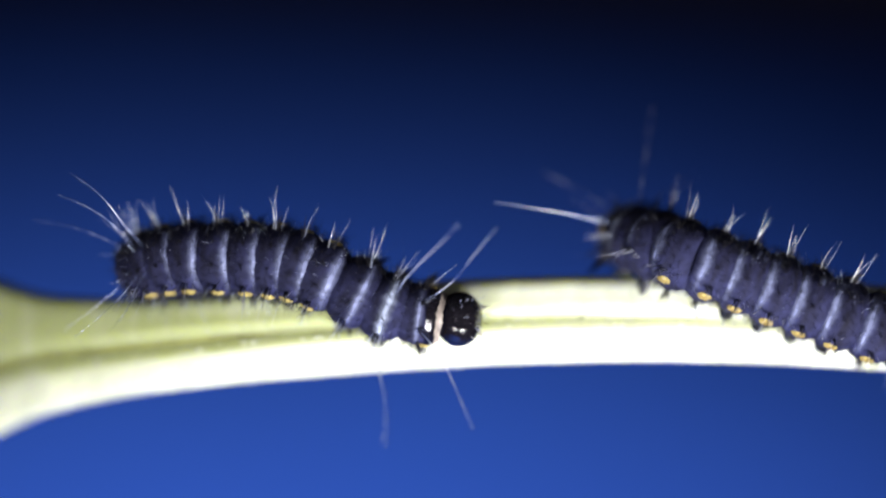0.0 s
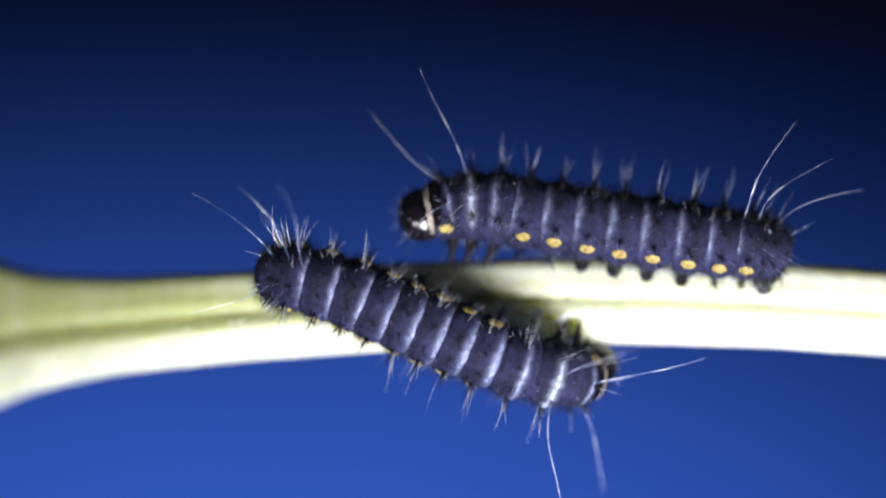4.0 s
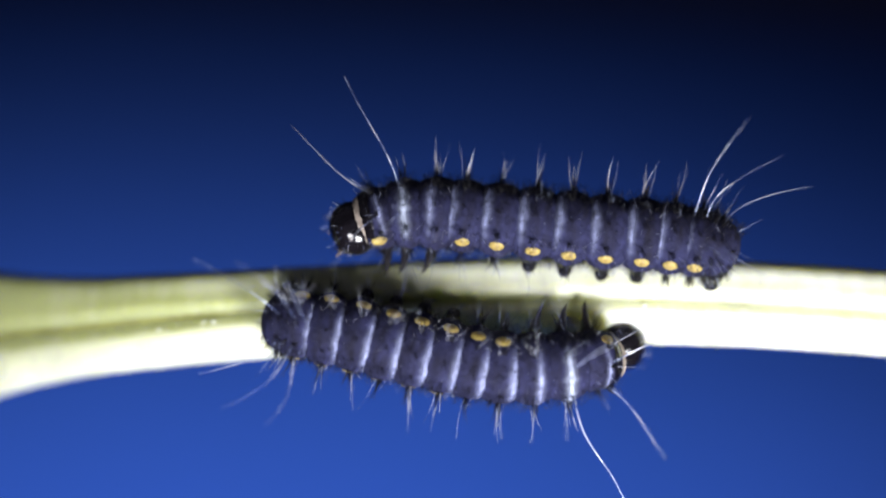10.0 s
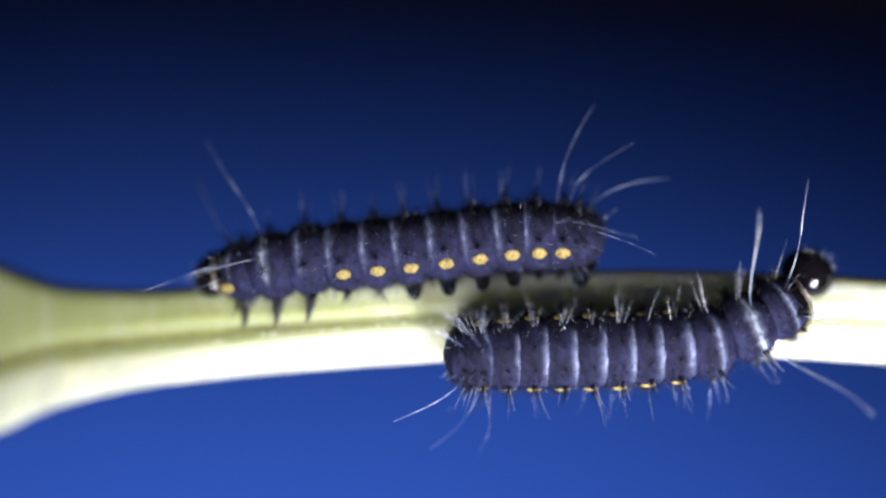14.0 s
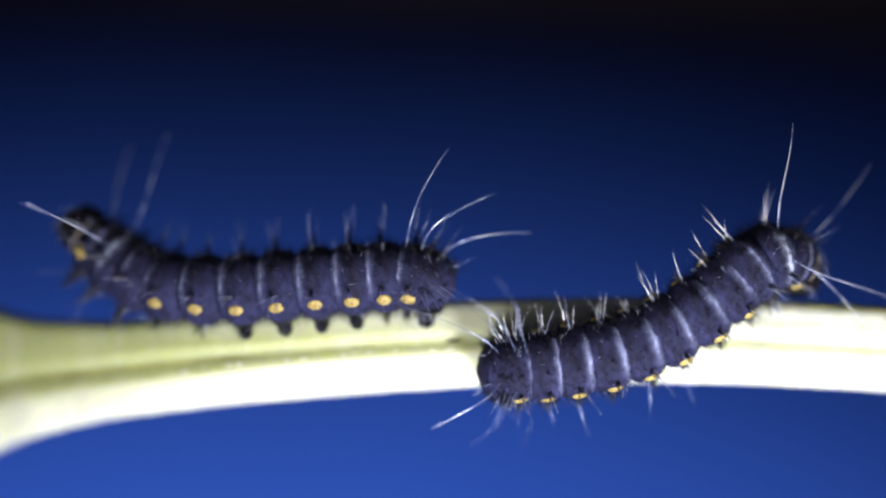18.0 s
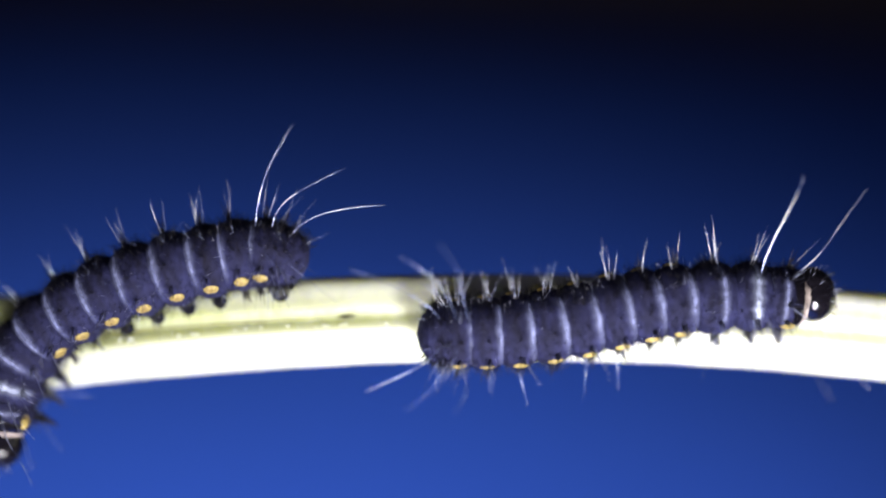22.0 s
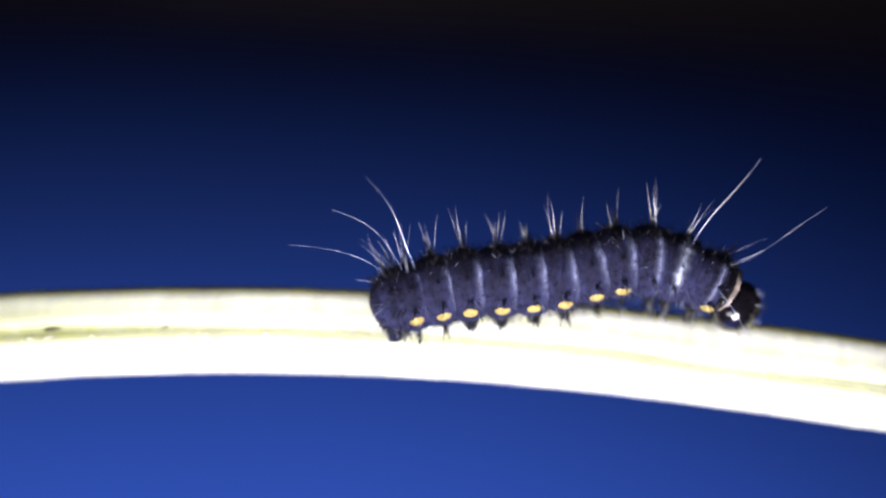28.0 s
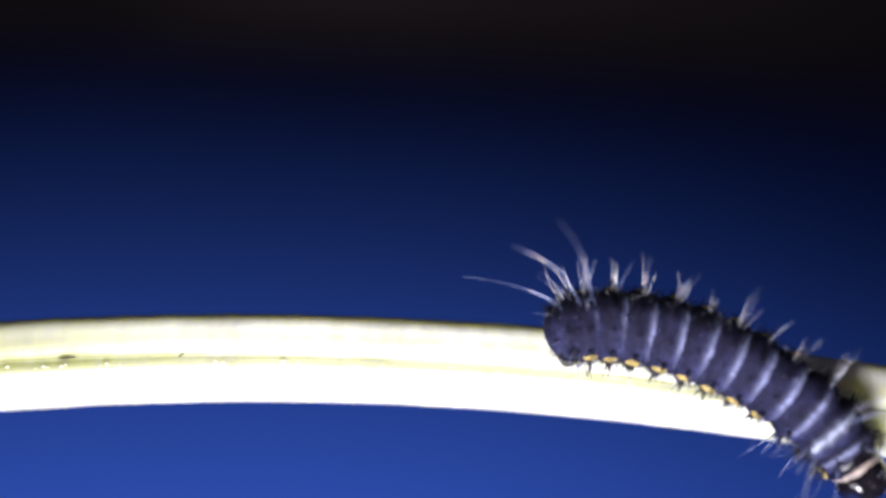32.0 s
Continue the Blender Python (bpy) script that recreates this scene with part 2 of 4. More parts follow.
def stem_green(xs, rings):
    """How green the stem's skin is: the leaf base above its groove, and a soft band along the groove."""
    green, n = [], 56
    for x in xs:
        zc, h, g, dep = glide(STEM_LINE, x)
        base = min(1.0, max(0.0, (3.0 - x) / 12.0))
        for k in range(n):
            z = math.cos(2 * math.pi * k / n) * h
            band = math.exp(-((z - g) / (0.16 + 0.22 * base)) ** 2) * (0.40 + 0.25 * min(1.0, max(0.0, (8 - x) / 8)) + 0.5 * base)
            upper = (0.14 * min(1.0, max(0.0, (8 - x) / 8)) + 0.75 * base) / (1 + math.exp(-(z - g) / 0.15))
            rim = 0.25 * math.exp(-((z - h) / 0.07) ** 2)
            green.append(min(1.0, band + upper + 0.16 * base + rim))
    return green + [0.0] * (n * rings)


def dome(centre, normal, along, rx, ry, rz, rings=5, n=14, rng=None):
    """A low oval button on a surface."""
    nz = Vector(normal).normalized()
    ax = (Vector(along) - nz * Vector(along).dot(nz)).normalized()
    ay = nz.cross(ax)
    vs, fs = [], []
    for i in range(rings):
        f = i / rings
        r, z = math.cos(f * math.pi / 2), math.sin(f * math.pi / 2)
        for k in range(n):
            w = 2 * math.pi * k / n
            q = 1 + (0.12 * (rng.random() - 0.5) if rng else 0)
            vs.append(tuple((Vector(centre) + (ax * math.cos(w) * rx + ay * math.sin(w) * ry) * r * q + nz * (z * rz - 0.25 * rz)) * MM))
    vs.append(tuple((Vector(centre) + nz * rz * 0.75) * MM))
    for i in range(rings - 1):
        for k in range(n):
            j = (k + 1) % n
            fs.append((i * n + k, i * n + j, (i + 1) * n + j, (i + 1) * n + k))
    for k in range(n):
        fs.append(((rings - 1) * n + k, (rings - 1) * n + (k + 1) % n, rings * n))
    return vs, fs


def build_stem():
    thing = new("plant_stem")
    tagged(thing, "pale green plant stalk with an olive groove and leaf base", "plant stem")
    bend = [(29.5, -4.0, 1.0, 0.45), (33, -6.6, 1.0, 0.75), (36, -11, 1.0, 1.05), (38.2, -18, 1.0, 1.3), (39.5, -34, 1.05, 1.5), (40, FLOOR - 0.5, 1.1, 1.57)]
    xs = list(np.arange(-30, 26.01, 0.2))
    part("stalk", stem_mesh(xs, bend), STEM, thing, "", stem_green(xs, len(bend)))
    # the green line in the groove
    for name, x0, x1 in (("groove_line", -29, 25.5),):
        vs, fs = [], []
        xs = np.arange(x0, x1, 0.16)
        for x in xs:
            zc, h, g, dep = glide(STEM_LINE, x)
            half = 0.085 + 0.05 * min(1, max(0, (-x) / 10)) + 0.02 * noise.noise(Vector((x * 1.3, 3, 1)))
            fade = 1 - 0.5 * min(1, max(0, (x - 2) / 9))
            leaf = min(1.0, max(0.0, (-4.0 - x) / 7.0))
            half = (0.5 + 0.45 * leaf) * half * fade * (1 - 0.35 * leaf) + 0.28 * max(0.0, (-10 - x) / 4)
            wide = 0.11 + 0.25 * leaf
            for s in (-1, -0.4, 0.4, 1):
                z = g + s * half
                a = math.acos(max(-1, min(1, z / h)))
                y = -(math.sin(a) ** boxy(z / h, leaf)) * dep + 0.13 * math.exp(-((z - g) / wide) ** 2) * min(1, h)
                y -= 0.05 * math.exp(-((z - g - 0.28) / 0.16) ** 2) + 0.06 * math.exp(-((z - g + 0.28) / 0.16) ** 2)
                w = noise.noise(Vector((x * 0.9, z * 2.2, y * 2))) * 0.025
                away = stem_away(x)
                grow = 1 + away / 37.3
                vs.append((x * grow * MM, (y * (1 + w) - 0.02 + away) * MM, (zc + z) * grow * MM))
        for i in range(len(xs) - 1):
            for k in range(3):
                fs.append((i * 4 + k, (i + 1) * 4 + k, (i + 1) * 4 + k + 1, i * 4 + k + 1))
        part(name, (vs, fs), OLIVE, thing, "olive-green line along the groove")
    # tiny pale bumps along the groove's lower lip
    rng = random.Random(21)
    bumps = []
    for k in range(46):
        x = rng.uniform(-7.0, 7.0)
        zc, h, g, dep = glide(STEM_LINE, x)
        leaf = min(1.0, max(0.0, (-4.0 - x) / 7.0))
        z = g - rng.choice((0.13, 0.16, 0.20)) - 0.15 * leaf + rng.uniform(-0.03, 0.03)
        a = math.acos(max(-1, min(1, z / h)))
        y = -(math.sin(a) ** boxy(z / h, leaf)) * dep - 0.02
        away = stem_away(x)
        grow = 1 + away / 37.3
        r = rng.uniform(0.016, 0.034)
        v, f = dome((x * grow, y + away, (zc + z) * grow), (0, -1, 0.2), (1, 0, 0), r * rng.uniform(1, 1.8), r, r * 0.9, 3, 8)
        bumps.append((v, f, 0))
    part("groove_bumps", joined(bumps), BUMP, thing, "tiny pale bumps along the groove")
    # small dark scars
    for x, z, l, w in ((0.0, 0.02, 0.20, 0.035), (2.45, 0.05, 0.035, 0.02), (7.7, 0.28, 0.03, 0.02), (-2.2, -0.12, 0.03, 0.02), (14.1, -0.3, 0.03, 0.02), (2.5, 0.1, 0.04, 0.02)):
        zc, h, g, dep = glide(STEM_LINE, x)
        zz = z - zc
        a = math.acos(max(-1, min(1, zz / h)))
        y = -(math.sin(a) ** boxy(zz / h, 0)) * dep
        pts = [(((x + s * l) * MM), (y - 0.0) * MM, (z + 0.012 * s) * MM) for s in (-1, -0.5, 0, 0.5, 1)]
        part("scar", tube(pts, [w * f * MM for f in (0.2, 0.8, 1, 0.7, 0.2)], 8), SCAR, thing, "small dark brown scar")
    return thing


build_stem()

# ---- the caterpillars ----
# name, place along the body from tail (0) to neck (1), radius, half length
SEGMENTS = [
    ("tail", 0.062, 0.61, 0.50), ("abdomen_segment", 0.090, 0.68, 0.44),
    *[("abdomen_segment", 0.129 + 0.0853 * k, (0.74, 0.78, 0.80, 0.81, 0.81, 0.81, 0.80, 0.79)[k], 0.47) for k in range(8)],
    ("thorax_segment", 0.805, 0.79, 0.47), ("thorax_segment", 0.885, 0.75, 0.46), ("thorax_segment", 0.962, 0.67, 0.47),
]


def barrel(radius, half, x, a, taper=0.0, seed=0):
    """A point of a segment's skin: x along the body (mm), a round it from the back."""
    s = max(-1, min(1, x / half))
    r = radius * (1 - (0.20 + 0.07 * (1 - math.cos(a))) * abs(s) ** 2.6)
    if taper:
        r = radius * math.sqrt(max(0.0, 1 - max(0, -s) ** 2)) * (1 - 0.2 * max(0, s) ** 2)
    # rows of warts round the middle and a flatter belly
    for w in (0.30, 1.08, 2.0):
        for sg in (-1, 1):
            d = (a - sg * w + math.pi) % (2 * math.pi) - math.pi
            r += 0.035 * radius * math.exp(-(d / 0.2) ** 2 - ((x - 0.02) / 0.14) ** 2)
    r *= 1 + 0.035 * noise.noise(Vector((x * 6 + seed, math.cos(a) * 3, math.sin(a) * 3)))
    r *= 1 - 0.06 * max(0, -math.cos(a)) ** 2
    return Vector((x, math.sin(a) * r, math.cos(a) * r))


def skin_mesh(radius, half, taper, seed):
    n, m = 36, 18
    vs, fs, dark = [], [], []
    for i in range(m + 1):
        x = -half + 2 * half * i / m
        if taper and i == 0:
            x = -half * 0.995
        for k in range(n):
            a = (2 * math.pi * k / n + math.pi) % (2 * math.pi) - math.pi
            w = noise.noise(Vector((x * 7, a * 1.6, seed))) + 0.6 * noise.noise(Vector((x * 15, a * 5, seed + 4)))
            v = 0.16 * math.exp(-(a / 0.58) ** 4 - ((x + 0.04) / 0.23) ** 2) + 0.26 * math.exp(-(a / 1.7) ** 6 - ((x + 0.06) / 0.26) ** 2)
            if taper:
                v *= 0.5
            dark.append(max(0.0, min(0.95, v + 0.06 + 0.5 * w)))
            vs.append(tuple(barrel(radius, half, x, 2 * math.pi * k / n, taper, seed) * MM))
    for i in range(m):
        for k in range(n):
            j = (k + 1) % n
            fs.append((i * n + k, (i + 1) * n + k, (i + 1) * n + j, i * n + j))
    fs.append(tuple(range(n)))
    fs.append(tuple(m * n + k for k in range(n))[::-1])
    return (vs, fs), dark


STEPS = (-1, -0.7, -0.42, -0.2, 0, 0.2, 0.42, 0.7, 1)


def patch(radius, half, x0, spread, width, rng, taper=0.0, seed=0, lift=0.012, rough=0.35, core=1.0):
    """A ragged band that lies on the skin across the back, with how far it covers the skin at each point."""
    n = 30
    vs, fs, fade = [], [], []
    for i in range(n + 1):
        f = 2 * i / n - 1
        a = spread * f
        w = width * (1 - rough * 0.5 + rough * rng.random()) * (1 - 0.35 * abs(f))
        sh = 0.03 * noise.noise(Vector((a * 2.5, seed, x0 * 3)))
        along = 1.0 if abs(f) < core else max(0.0, 1 - (abs(f) - core) / max(1e-6, 1 - core)) ** 1.5
        along *= 0.75 + 0.25 * rng.random()
        for c in STEPS:
            p = barrel(radius + lift, half, x0 + sh + c * w, a, taper, seed)
            vs.append(tuple(p * MM))
            fade.append((0.36 * math.cos(c * math.pi / 2) ** 2 + 0.64 * math.exp(-(c / 0.26) ** 2)) * along if core < 1 else 1.0)
    m = len(STEPS)
    for i in range(n):
        for k in range(m - 1):
            fs.append((i * m + k, i * m + k + 1, (i + 1) * m + k + 1, (i + 1) * m + k))
    return (vs, fs), fade


def seta(root, way, length, thick, curl, rng, steps=4, sides=4, fine=0.6):
    """One bristle: from root along way, bowing by curl, thinning by the share fine."""
    way = Vector(way).normalized()
    curl = Vector(curl)
    pts, rad = [], []
    for i in range(steps + 1):
        f = i / steps
        pts.append(tuple((Vector(root) + way * length * f + curl * length * f * f) * MM))
        rad.append(thick * (1 - fine * f) * MM)
    return tube(pts, rad, sides)


def tuft(radius, half, x, a, rng, taper, seed, black, white, long, lean=0.0, wart=0.075, open_out=0.5):
    """A small wart with stout black spines, thin black bristles and a few white hairs with painted glints."""
    p = barrel(radius, half, x, a, taper, seed)
    nrm = Vector((lean, math.sin(a), math.cos(a))).normalized()
    v, f = dome(p, nrm, (1, 0, 0), wart, wart, 0.05, 3, 8)
    pieces = [(v, f, 0)]
    stout = black // 2 if black > 8 else 0
    for k in range(black + white):
        pale = k >= black
        spread = 0.24 if pale else open_out * (0.75 if k < stout else 1.1)
        way = nrm + Vector((rng.uniform(-1, 1), rng.uniform(-0.8, 0.8), rng.uniform(-0.8, 0.8))) * spread
        l = rng.uniform(0.4, 1.0) * long * ((2.4 if a * a > 3 else 1.8) if pale else 1.0 if k < stout else 0.8)
        root = p + Vector((rng.uniform(-0.09, 0.09) if pale else rng.uniform(-0.06, 0.06), rng.uniform(-0.05, 0.05), rng.uniform(-0.05, 0.05)))
        bow = (rng.uniform(-0.18, 0.18), rng.uniform(-0.08, 0.08), rng.uniform(-0.12, 0.05))
        thick = rng.uniform(0.005, 0.008) if pale else 0.0130 if k < stout else 0.006
        v, f = seta(root, way, l, thick, bow, rng, 5 if pale else 4, 4, 0.85)
        pieces.append((v, f, 1 if pale else 0))
    return joined(pieces)


def down(radius, half, rng, taper, seed):
    """Short dark down all over a segment, paler at the feet."""
    pieces = []
    for k in range(620):
        a = rng.uniform(-math.pi, math.pi)
        x = rng.uniform(-0.85, 0.85) * half
        p = barrel(radius, half, x, a, taper, seed)
        low = abs(a) > 1.9
        way = Vector((rng.uniform(-0.7, 0.7) - (0.5 if taper and x < 0 else 0), math.sin(a), math.cos(a))) + Vector((0, rng.uniform(-0.3, 0.3), -0.3 if low else rng.uniform(-0.2, 0.3)))
        l = rng.uniform(0.07, 0.27) * (1.2 if low else 1)
        v, f = seta(p * 0.99, way, l, 0.0042, (rng.uniform(-0.25, 0.25), 0, 0), rng, 2, 3)
        pieces.append((v, f, 1 if rng.random() < (0.18 if low else 0.07) else 0))
    return joined(pieces)


def leg_mesh(radius, a, side, rng):
    """A thoracic leg: three tapering joints ending in a claw."""
    p = Vector((0.05, math.sin(a) * side * radius * 0.86, math.cos(a) * radius * 0.86))
    out = Vector((0.12, side * 0.68, -0.70)).normalized()
    pts, rad = [], []
    for f, r, fx in ((0, 0.14, 0), (0.16, 0.135, 0.0), (0.18, 0.115, 0.01), (0.36, 0.10, 0.02), (0.38, 0.082, 0.03), (0.54, 0.06, 0.06), (0.66, 0.03, 0.11), (0.74, 0.006, 0.16)):
        pts.append(tuple((p + out * f * 0.86 + Vector((fx, 0, -0.2 * f * f))) * MM))
        rad.append(r * MM)
    return tube(pts, rad, 10)


def proleg_mesh(radius, a, side, long=0.20, back=0.0, stout=1.0):
    """A fleshy proleg with a blunt rounded foot."""
    p = Vector((back * 0.3, math.sin(a) * side * radius * 0.74, math.cos(a) * radius * 0.74))
    out = Vector((back, side * 0.55, -0.80)).normalized()
    pts, rad = [], []
    for f, r in ((0, 0.27), (0.3, 0.235), (0.55, 0.19), (0.75, 0.165), (0.9, 0.15), (0.98, 0.12), (1.03, 0.06)):
        pts.append(tuple((p + out * f * (long + 0.18)) * MM))
        rad.append(r * stout * MM)
    return tube(pts, rad, 14)


def head_mesh(r):
    """A round capsule of two lobes with a seam down the face."""
    n, m = 32, 20
    vs, fs = [], []
    for i in range(1, m):
        t = math.pi * i / m
        for k in range(n):
            a = 2 * math.pi * k / n
            d = Vector((math.cos(t), math.sin(t) * math.sin(a), math.sin(t) * math.cos(a)))
            q = 1 - 0.07 * math.exp(-(d.y / 0.10) ** 2) * max(0, d.z + 0.3)
            q *= 1 - 0.10 * max(0, d.x) * max(0, -d.z)
            vs.append(tuple(Vector((d.x * 0.88, d.y * 1.02, d.z * 1.0)) * r * q * MM))
    vs += [(r * 0.88 * MM, 0, 0), (-r * 0.88 * MM, 0, 0)]
    for i in range(m - 2):
        for k in range(n):
            j = (k + 1) % n
            fs.append((i * n + k, (i + 1) * n + k, (i + 1) * n + j, i * n + j))
    for k in range(n):
        j = (k + 1) % n
        fs.append((k, j, (m - 1) * n))
        fs.append(((m - 2) * n + j, (m - 2) * n + k, (m - 1) * n + 1))
    return vs, fs


def build_head(thing, rng):
    r = 0.59
    head = part("head", head_mesh(r), SHELL, thing, "glossy black round head capsule")
    for s in (-1, 1):
        # antenna, mandible and the little eyes
        pts = [Vector((0.40 + 0.16 * f, s * (0.26 + 0.06 * f), -0.24 - 0.06 * f)) for f in (0, 0.5, 1)]
        part("antenna", tube([tuple(p * MM) for p in pts], [0.05 * MM, 0.038 * MM, 0.02 * MM], 8), COLLAR, head)
        pts = [Vector((0.36, s * 0.13, -0.36)), Vector((0.46, s * 0.12, -0.44)), Vector((0.50, s * 0.04, -0.49))]
        part("mandible", tube([tuple(p * MM) for p in pts], [0.10 * MM, 0.08 * MM, 0.03 * MM], 8), LEG, head)
        eyes = []
        for k in range(6):
            w = k / 5 * 2.6
            d = Vector((0.62 + 0.10 * math.cos(w), s * 0.62, -0.28 + 0.16 * math.sin(w) - 0.05 * k)).normalized()
            v, f = dome(d * r * 0.95, d, (1, 0, 0), 0.035, 0.035, 0.03, 3, 8)
            eyes.append((v, f, 0))
        part("eye_cluster", joined(eyes), LEG, head)
    pieces = []
    for k in range(90):
        d = Vector((rng.uniform(-0.15, 1), rng.uniform(-1, 1), rng.uniform(-0.9, 1))).normalized()
        v, f = seta(d * r * 0.92, d + Vector((0.35, 0, rng.uniform(-0.2, 0.2))), rng.uniform(0.06, 0.26), 0.007, (0, 0, 0.1), rng, 3, 4)
        pieces.append((v, f, 1 if rng.random() < 0.4 else 0))
    part("face_bristles", joined(pieces), (BRISTLE, WHITE_HAIR_GLINT), head, "short stiff face bristles")
    return head


def long_hair(parent, root, way, length, curl, rng, thick=0.0125):
    """A long hair that bows by curl and waves a little on its way; its glints are in the material."""
    way = (Vector(way) + Vector((rng.uniform(-0.1, 0.1), rng.uniform(-0.08, 0.08), rng.uniform(-0.08, 0.08)))).normalized()
    length *= rng.uniform(0.86, 1.08)
    sway = Vector((rng.uniform(-1, 1), rng.uniform(-0.5, 0.5), rng.uniform(-0.5, 0.5))) * 0.035
    pts, rad = [], []
    for i in range(17):
        f = i / 16
        p = Vector(root) + (way * f + Vector(curl) * f * f + sway * math.sin(6.0 * f)) * length
        pts.append(tuple(p * MM))
        rad.append(thick * (1 - 0.72 * f) * MM)
    part("long_hair", tube(pts, rad, 6), LONG_HAIR_GLINT, parent, "long fine white hair with painted glints")


def build_caterpillar(label, seed):
    rng = random.Random(seed)
    thing = tagged(new("caterpillar"), label, "caterpillar", "caterpillars on the stem")
    pieces = []
    for i, (name, u, radius, half) in enumerate(SEGMENTS):
        taper = 1.0 if i == 0 else 0.0
        sd = seed * 17 + i * 3.1
        skin, dark = skin_mesh(radius, half, taper, sd)
        seg = part(name, skin, SKIN, thing, "", dark)
        pieces.append((seg, u))
        thorax = i - 9 if i > 9 else 0
        if 2 <= i <= 9 or i == 12:
            for s in (-1, 1):
                a = math.radians(75) * s
                p = barrel(radius, half, 0.0 if i < 12 else 0.14, a, taper, sd)
                part("spot", dome(p, (0, math.sin(a), math.cos(a)), (1, 0, 0), 0.165, 0.132, 0.055, 4, 18, rng), YELLOW, seg, "raised yellow side spot")
        if i >= 1:
            wide = {10: 0.17, 11: 0.21, 12: 0.14}.get(i, 0.135 + 0.009 * i)
            band, fade = patch(radius, half, half * {10: 0.32, 11: 0.10, 12: 0.02}.get(i, 0.62), math.radians(84), wide, rng, taper, sd, core=0.45 if i == 11 else 0.20)
            if i == 11:
                part("stripe", band, PATCH, seg, "broad bright bluish-white cross stripe", fade)
            else:
                part("stripe", band, STRIPE, seg, "pale lilac-white cross stripe", fade)
        # warts with bristles
        if i < 12:
            for w, black, white, lg, wart, loose in ((0.30, 8, 0, 0.36, 0.02, 0.6), (0.92, 11, 4, 0.56, 0.025, 0.30), (2.0, 18, 2, 0.42, 0.05, 0.6)):
                for s in (-1, 1):
                    if i < 2:
                        black, white, wart = 9, min(white, 2), 0.03
                    pale = max(0, white + (1 if i >= 10 or i <= 2 else 0) + rng.choice((-3, -2, -2, -1, 0, 0, 1)))
                    spray = tuft(radius, half, 0.03 if w < 1.8 else 0.0, w * s, rng, taper, sd, black, pale, lg, -0.35 if i < 2 else 0, wart, loose)
                    part("hair_tuft", spray, (BRISTLE, WHITE_HAIR_GLINT), seg)
        part("down", down(radius, half, rng, taper, sd), (BRISTLE, WHITE_HAIR_GLINT), seg)
        if i >= 10:
            for s in (-1, 1):
                part("leg", leg_mesh(radius, math.radians(126), s, rng), LEG, seg, "pointed glossy black leg")
        if i in (4, 5, 6, 7):
            for s in (-1, 1):
                part("proleg", proleg_mesh(radius, math.radians(126), s, 0.23), PROLEG, seg, "stubby dark proleg")
        if i == 0:
            for s in (-1, 1):
                part("proleg", proleg_mesh(radius, math.radians(134), s, 0.27, -0.12, 1.25), PROLEG, seg, "stout dark clasper")
                for w, lean in ((0.55, -1.1), (1.25, -1.4), (1.8, -1.0)):
                    part("hair_tuft", tuft(radius, half, -0.26, w * s, rng, taper, sd, 8, 1 if w < 1 else 0, 0.36, lean, 0.03), (BRISTLE, WHITE_HAIR_GLINT), seg)
        if i < 3:
            root, way, length, bow = (
                ((0.02, 0.20, 0.48), (-0.25, 0.75, 0.75), 1.65, (-0.80, 0.0, -0.40)),
                ((0.20, 0.22, 0.60), (0.02, 0.75, 0.90), 2.0, (-0.72, 0.08, -0.18)),
                ((0.20, 0.26, 0.64), (0.02, 0.75, 0.90), 2.25, (-0.30, 0.05, -0.05)),
            )[i]
            for s in (-1, 1):
                long_hair(seg, (root[0], root[1] * s, root[2]), (way[0], way[1] * s, way[2]), length, (bow[0], bow[1] * s, bow[2]), rng)
        if i == 11:
            for s in (-1, 1):
                long_hair(seg, (0.12, 0.30 * s, 0.60), (0.32, 0.85 * s, 0.70), 2.5, (0.12, 0.10 * s, 0.0), rng, 0.0165)
        if i == 12:
            # cream collar, black shield and forward hairs
            part("collar", patch(radius, half, half * 0.98, math.radians(112), 0.07, rng, taper, sd, 0.055, 0.5)[0], COLLAR, seg, "cream collar behind the head")
            part("shield", patch(radius, half, half * 0.62, math.radians(66), 0.125, rng, taper, sd, 0.045, 0.1)[0], SHELL, seg, "glossy black neck shield")
            for s in (-1, 1):
                long_hair(seg, (0.0, 0.26 * s, 0.54), (0.85, 0.62 * s, 0.38), 2.2, (-0.10, 0.22 * s, 0.10), rng)
                for w, lean in ((0.40, 0.7), (1.0, 0.5), (2.0, 0.6)):
                    part("hair_tuft", tuft(radius, half, 0.05, w * s, rng, taper, sd, 12, 1, 0.5, lean, 0.04), (BRISTLE, WHITE_HAIR_GLINT), seg)
    head = build_head(thing, rng)
    pieces.append((head, 1.07))
    return thing, pieces


left_larva, left_pieces = build_caterpillar("dark hairy caterpillar with yellow spots crawling on the stalk's top", 3)
right_larva, right_pieces = build_caterpillar("dark pale-striped hairy caterpillar clinging to the side of the stalk", 8)


# ---- what moves ----
PLACES = (0.0, 0.129, 0.278, 0.4275, 0.577, 0.726, 0.8173, 0.9087, 1.0, 1.07)


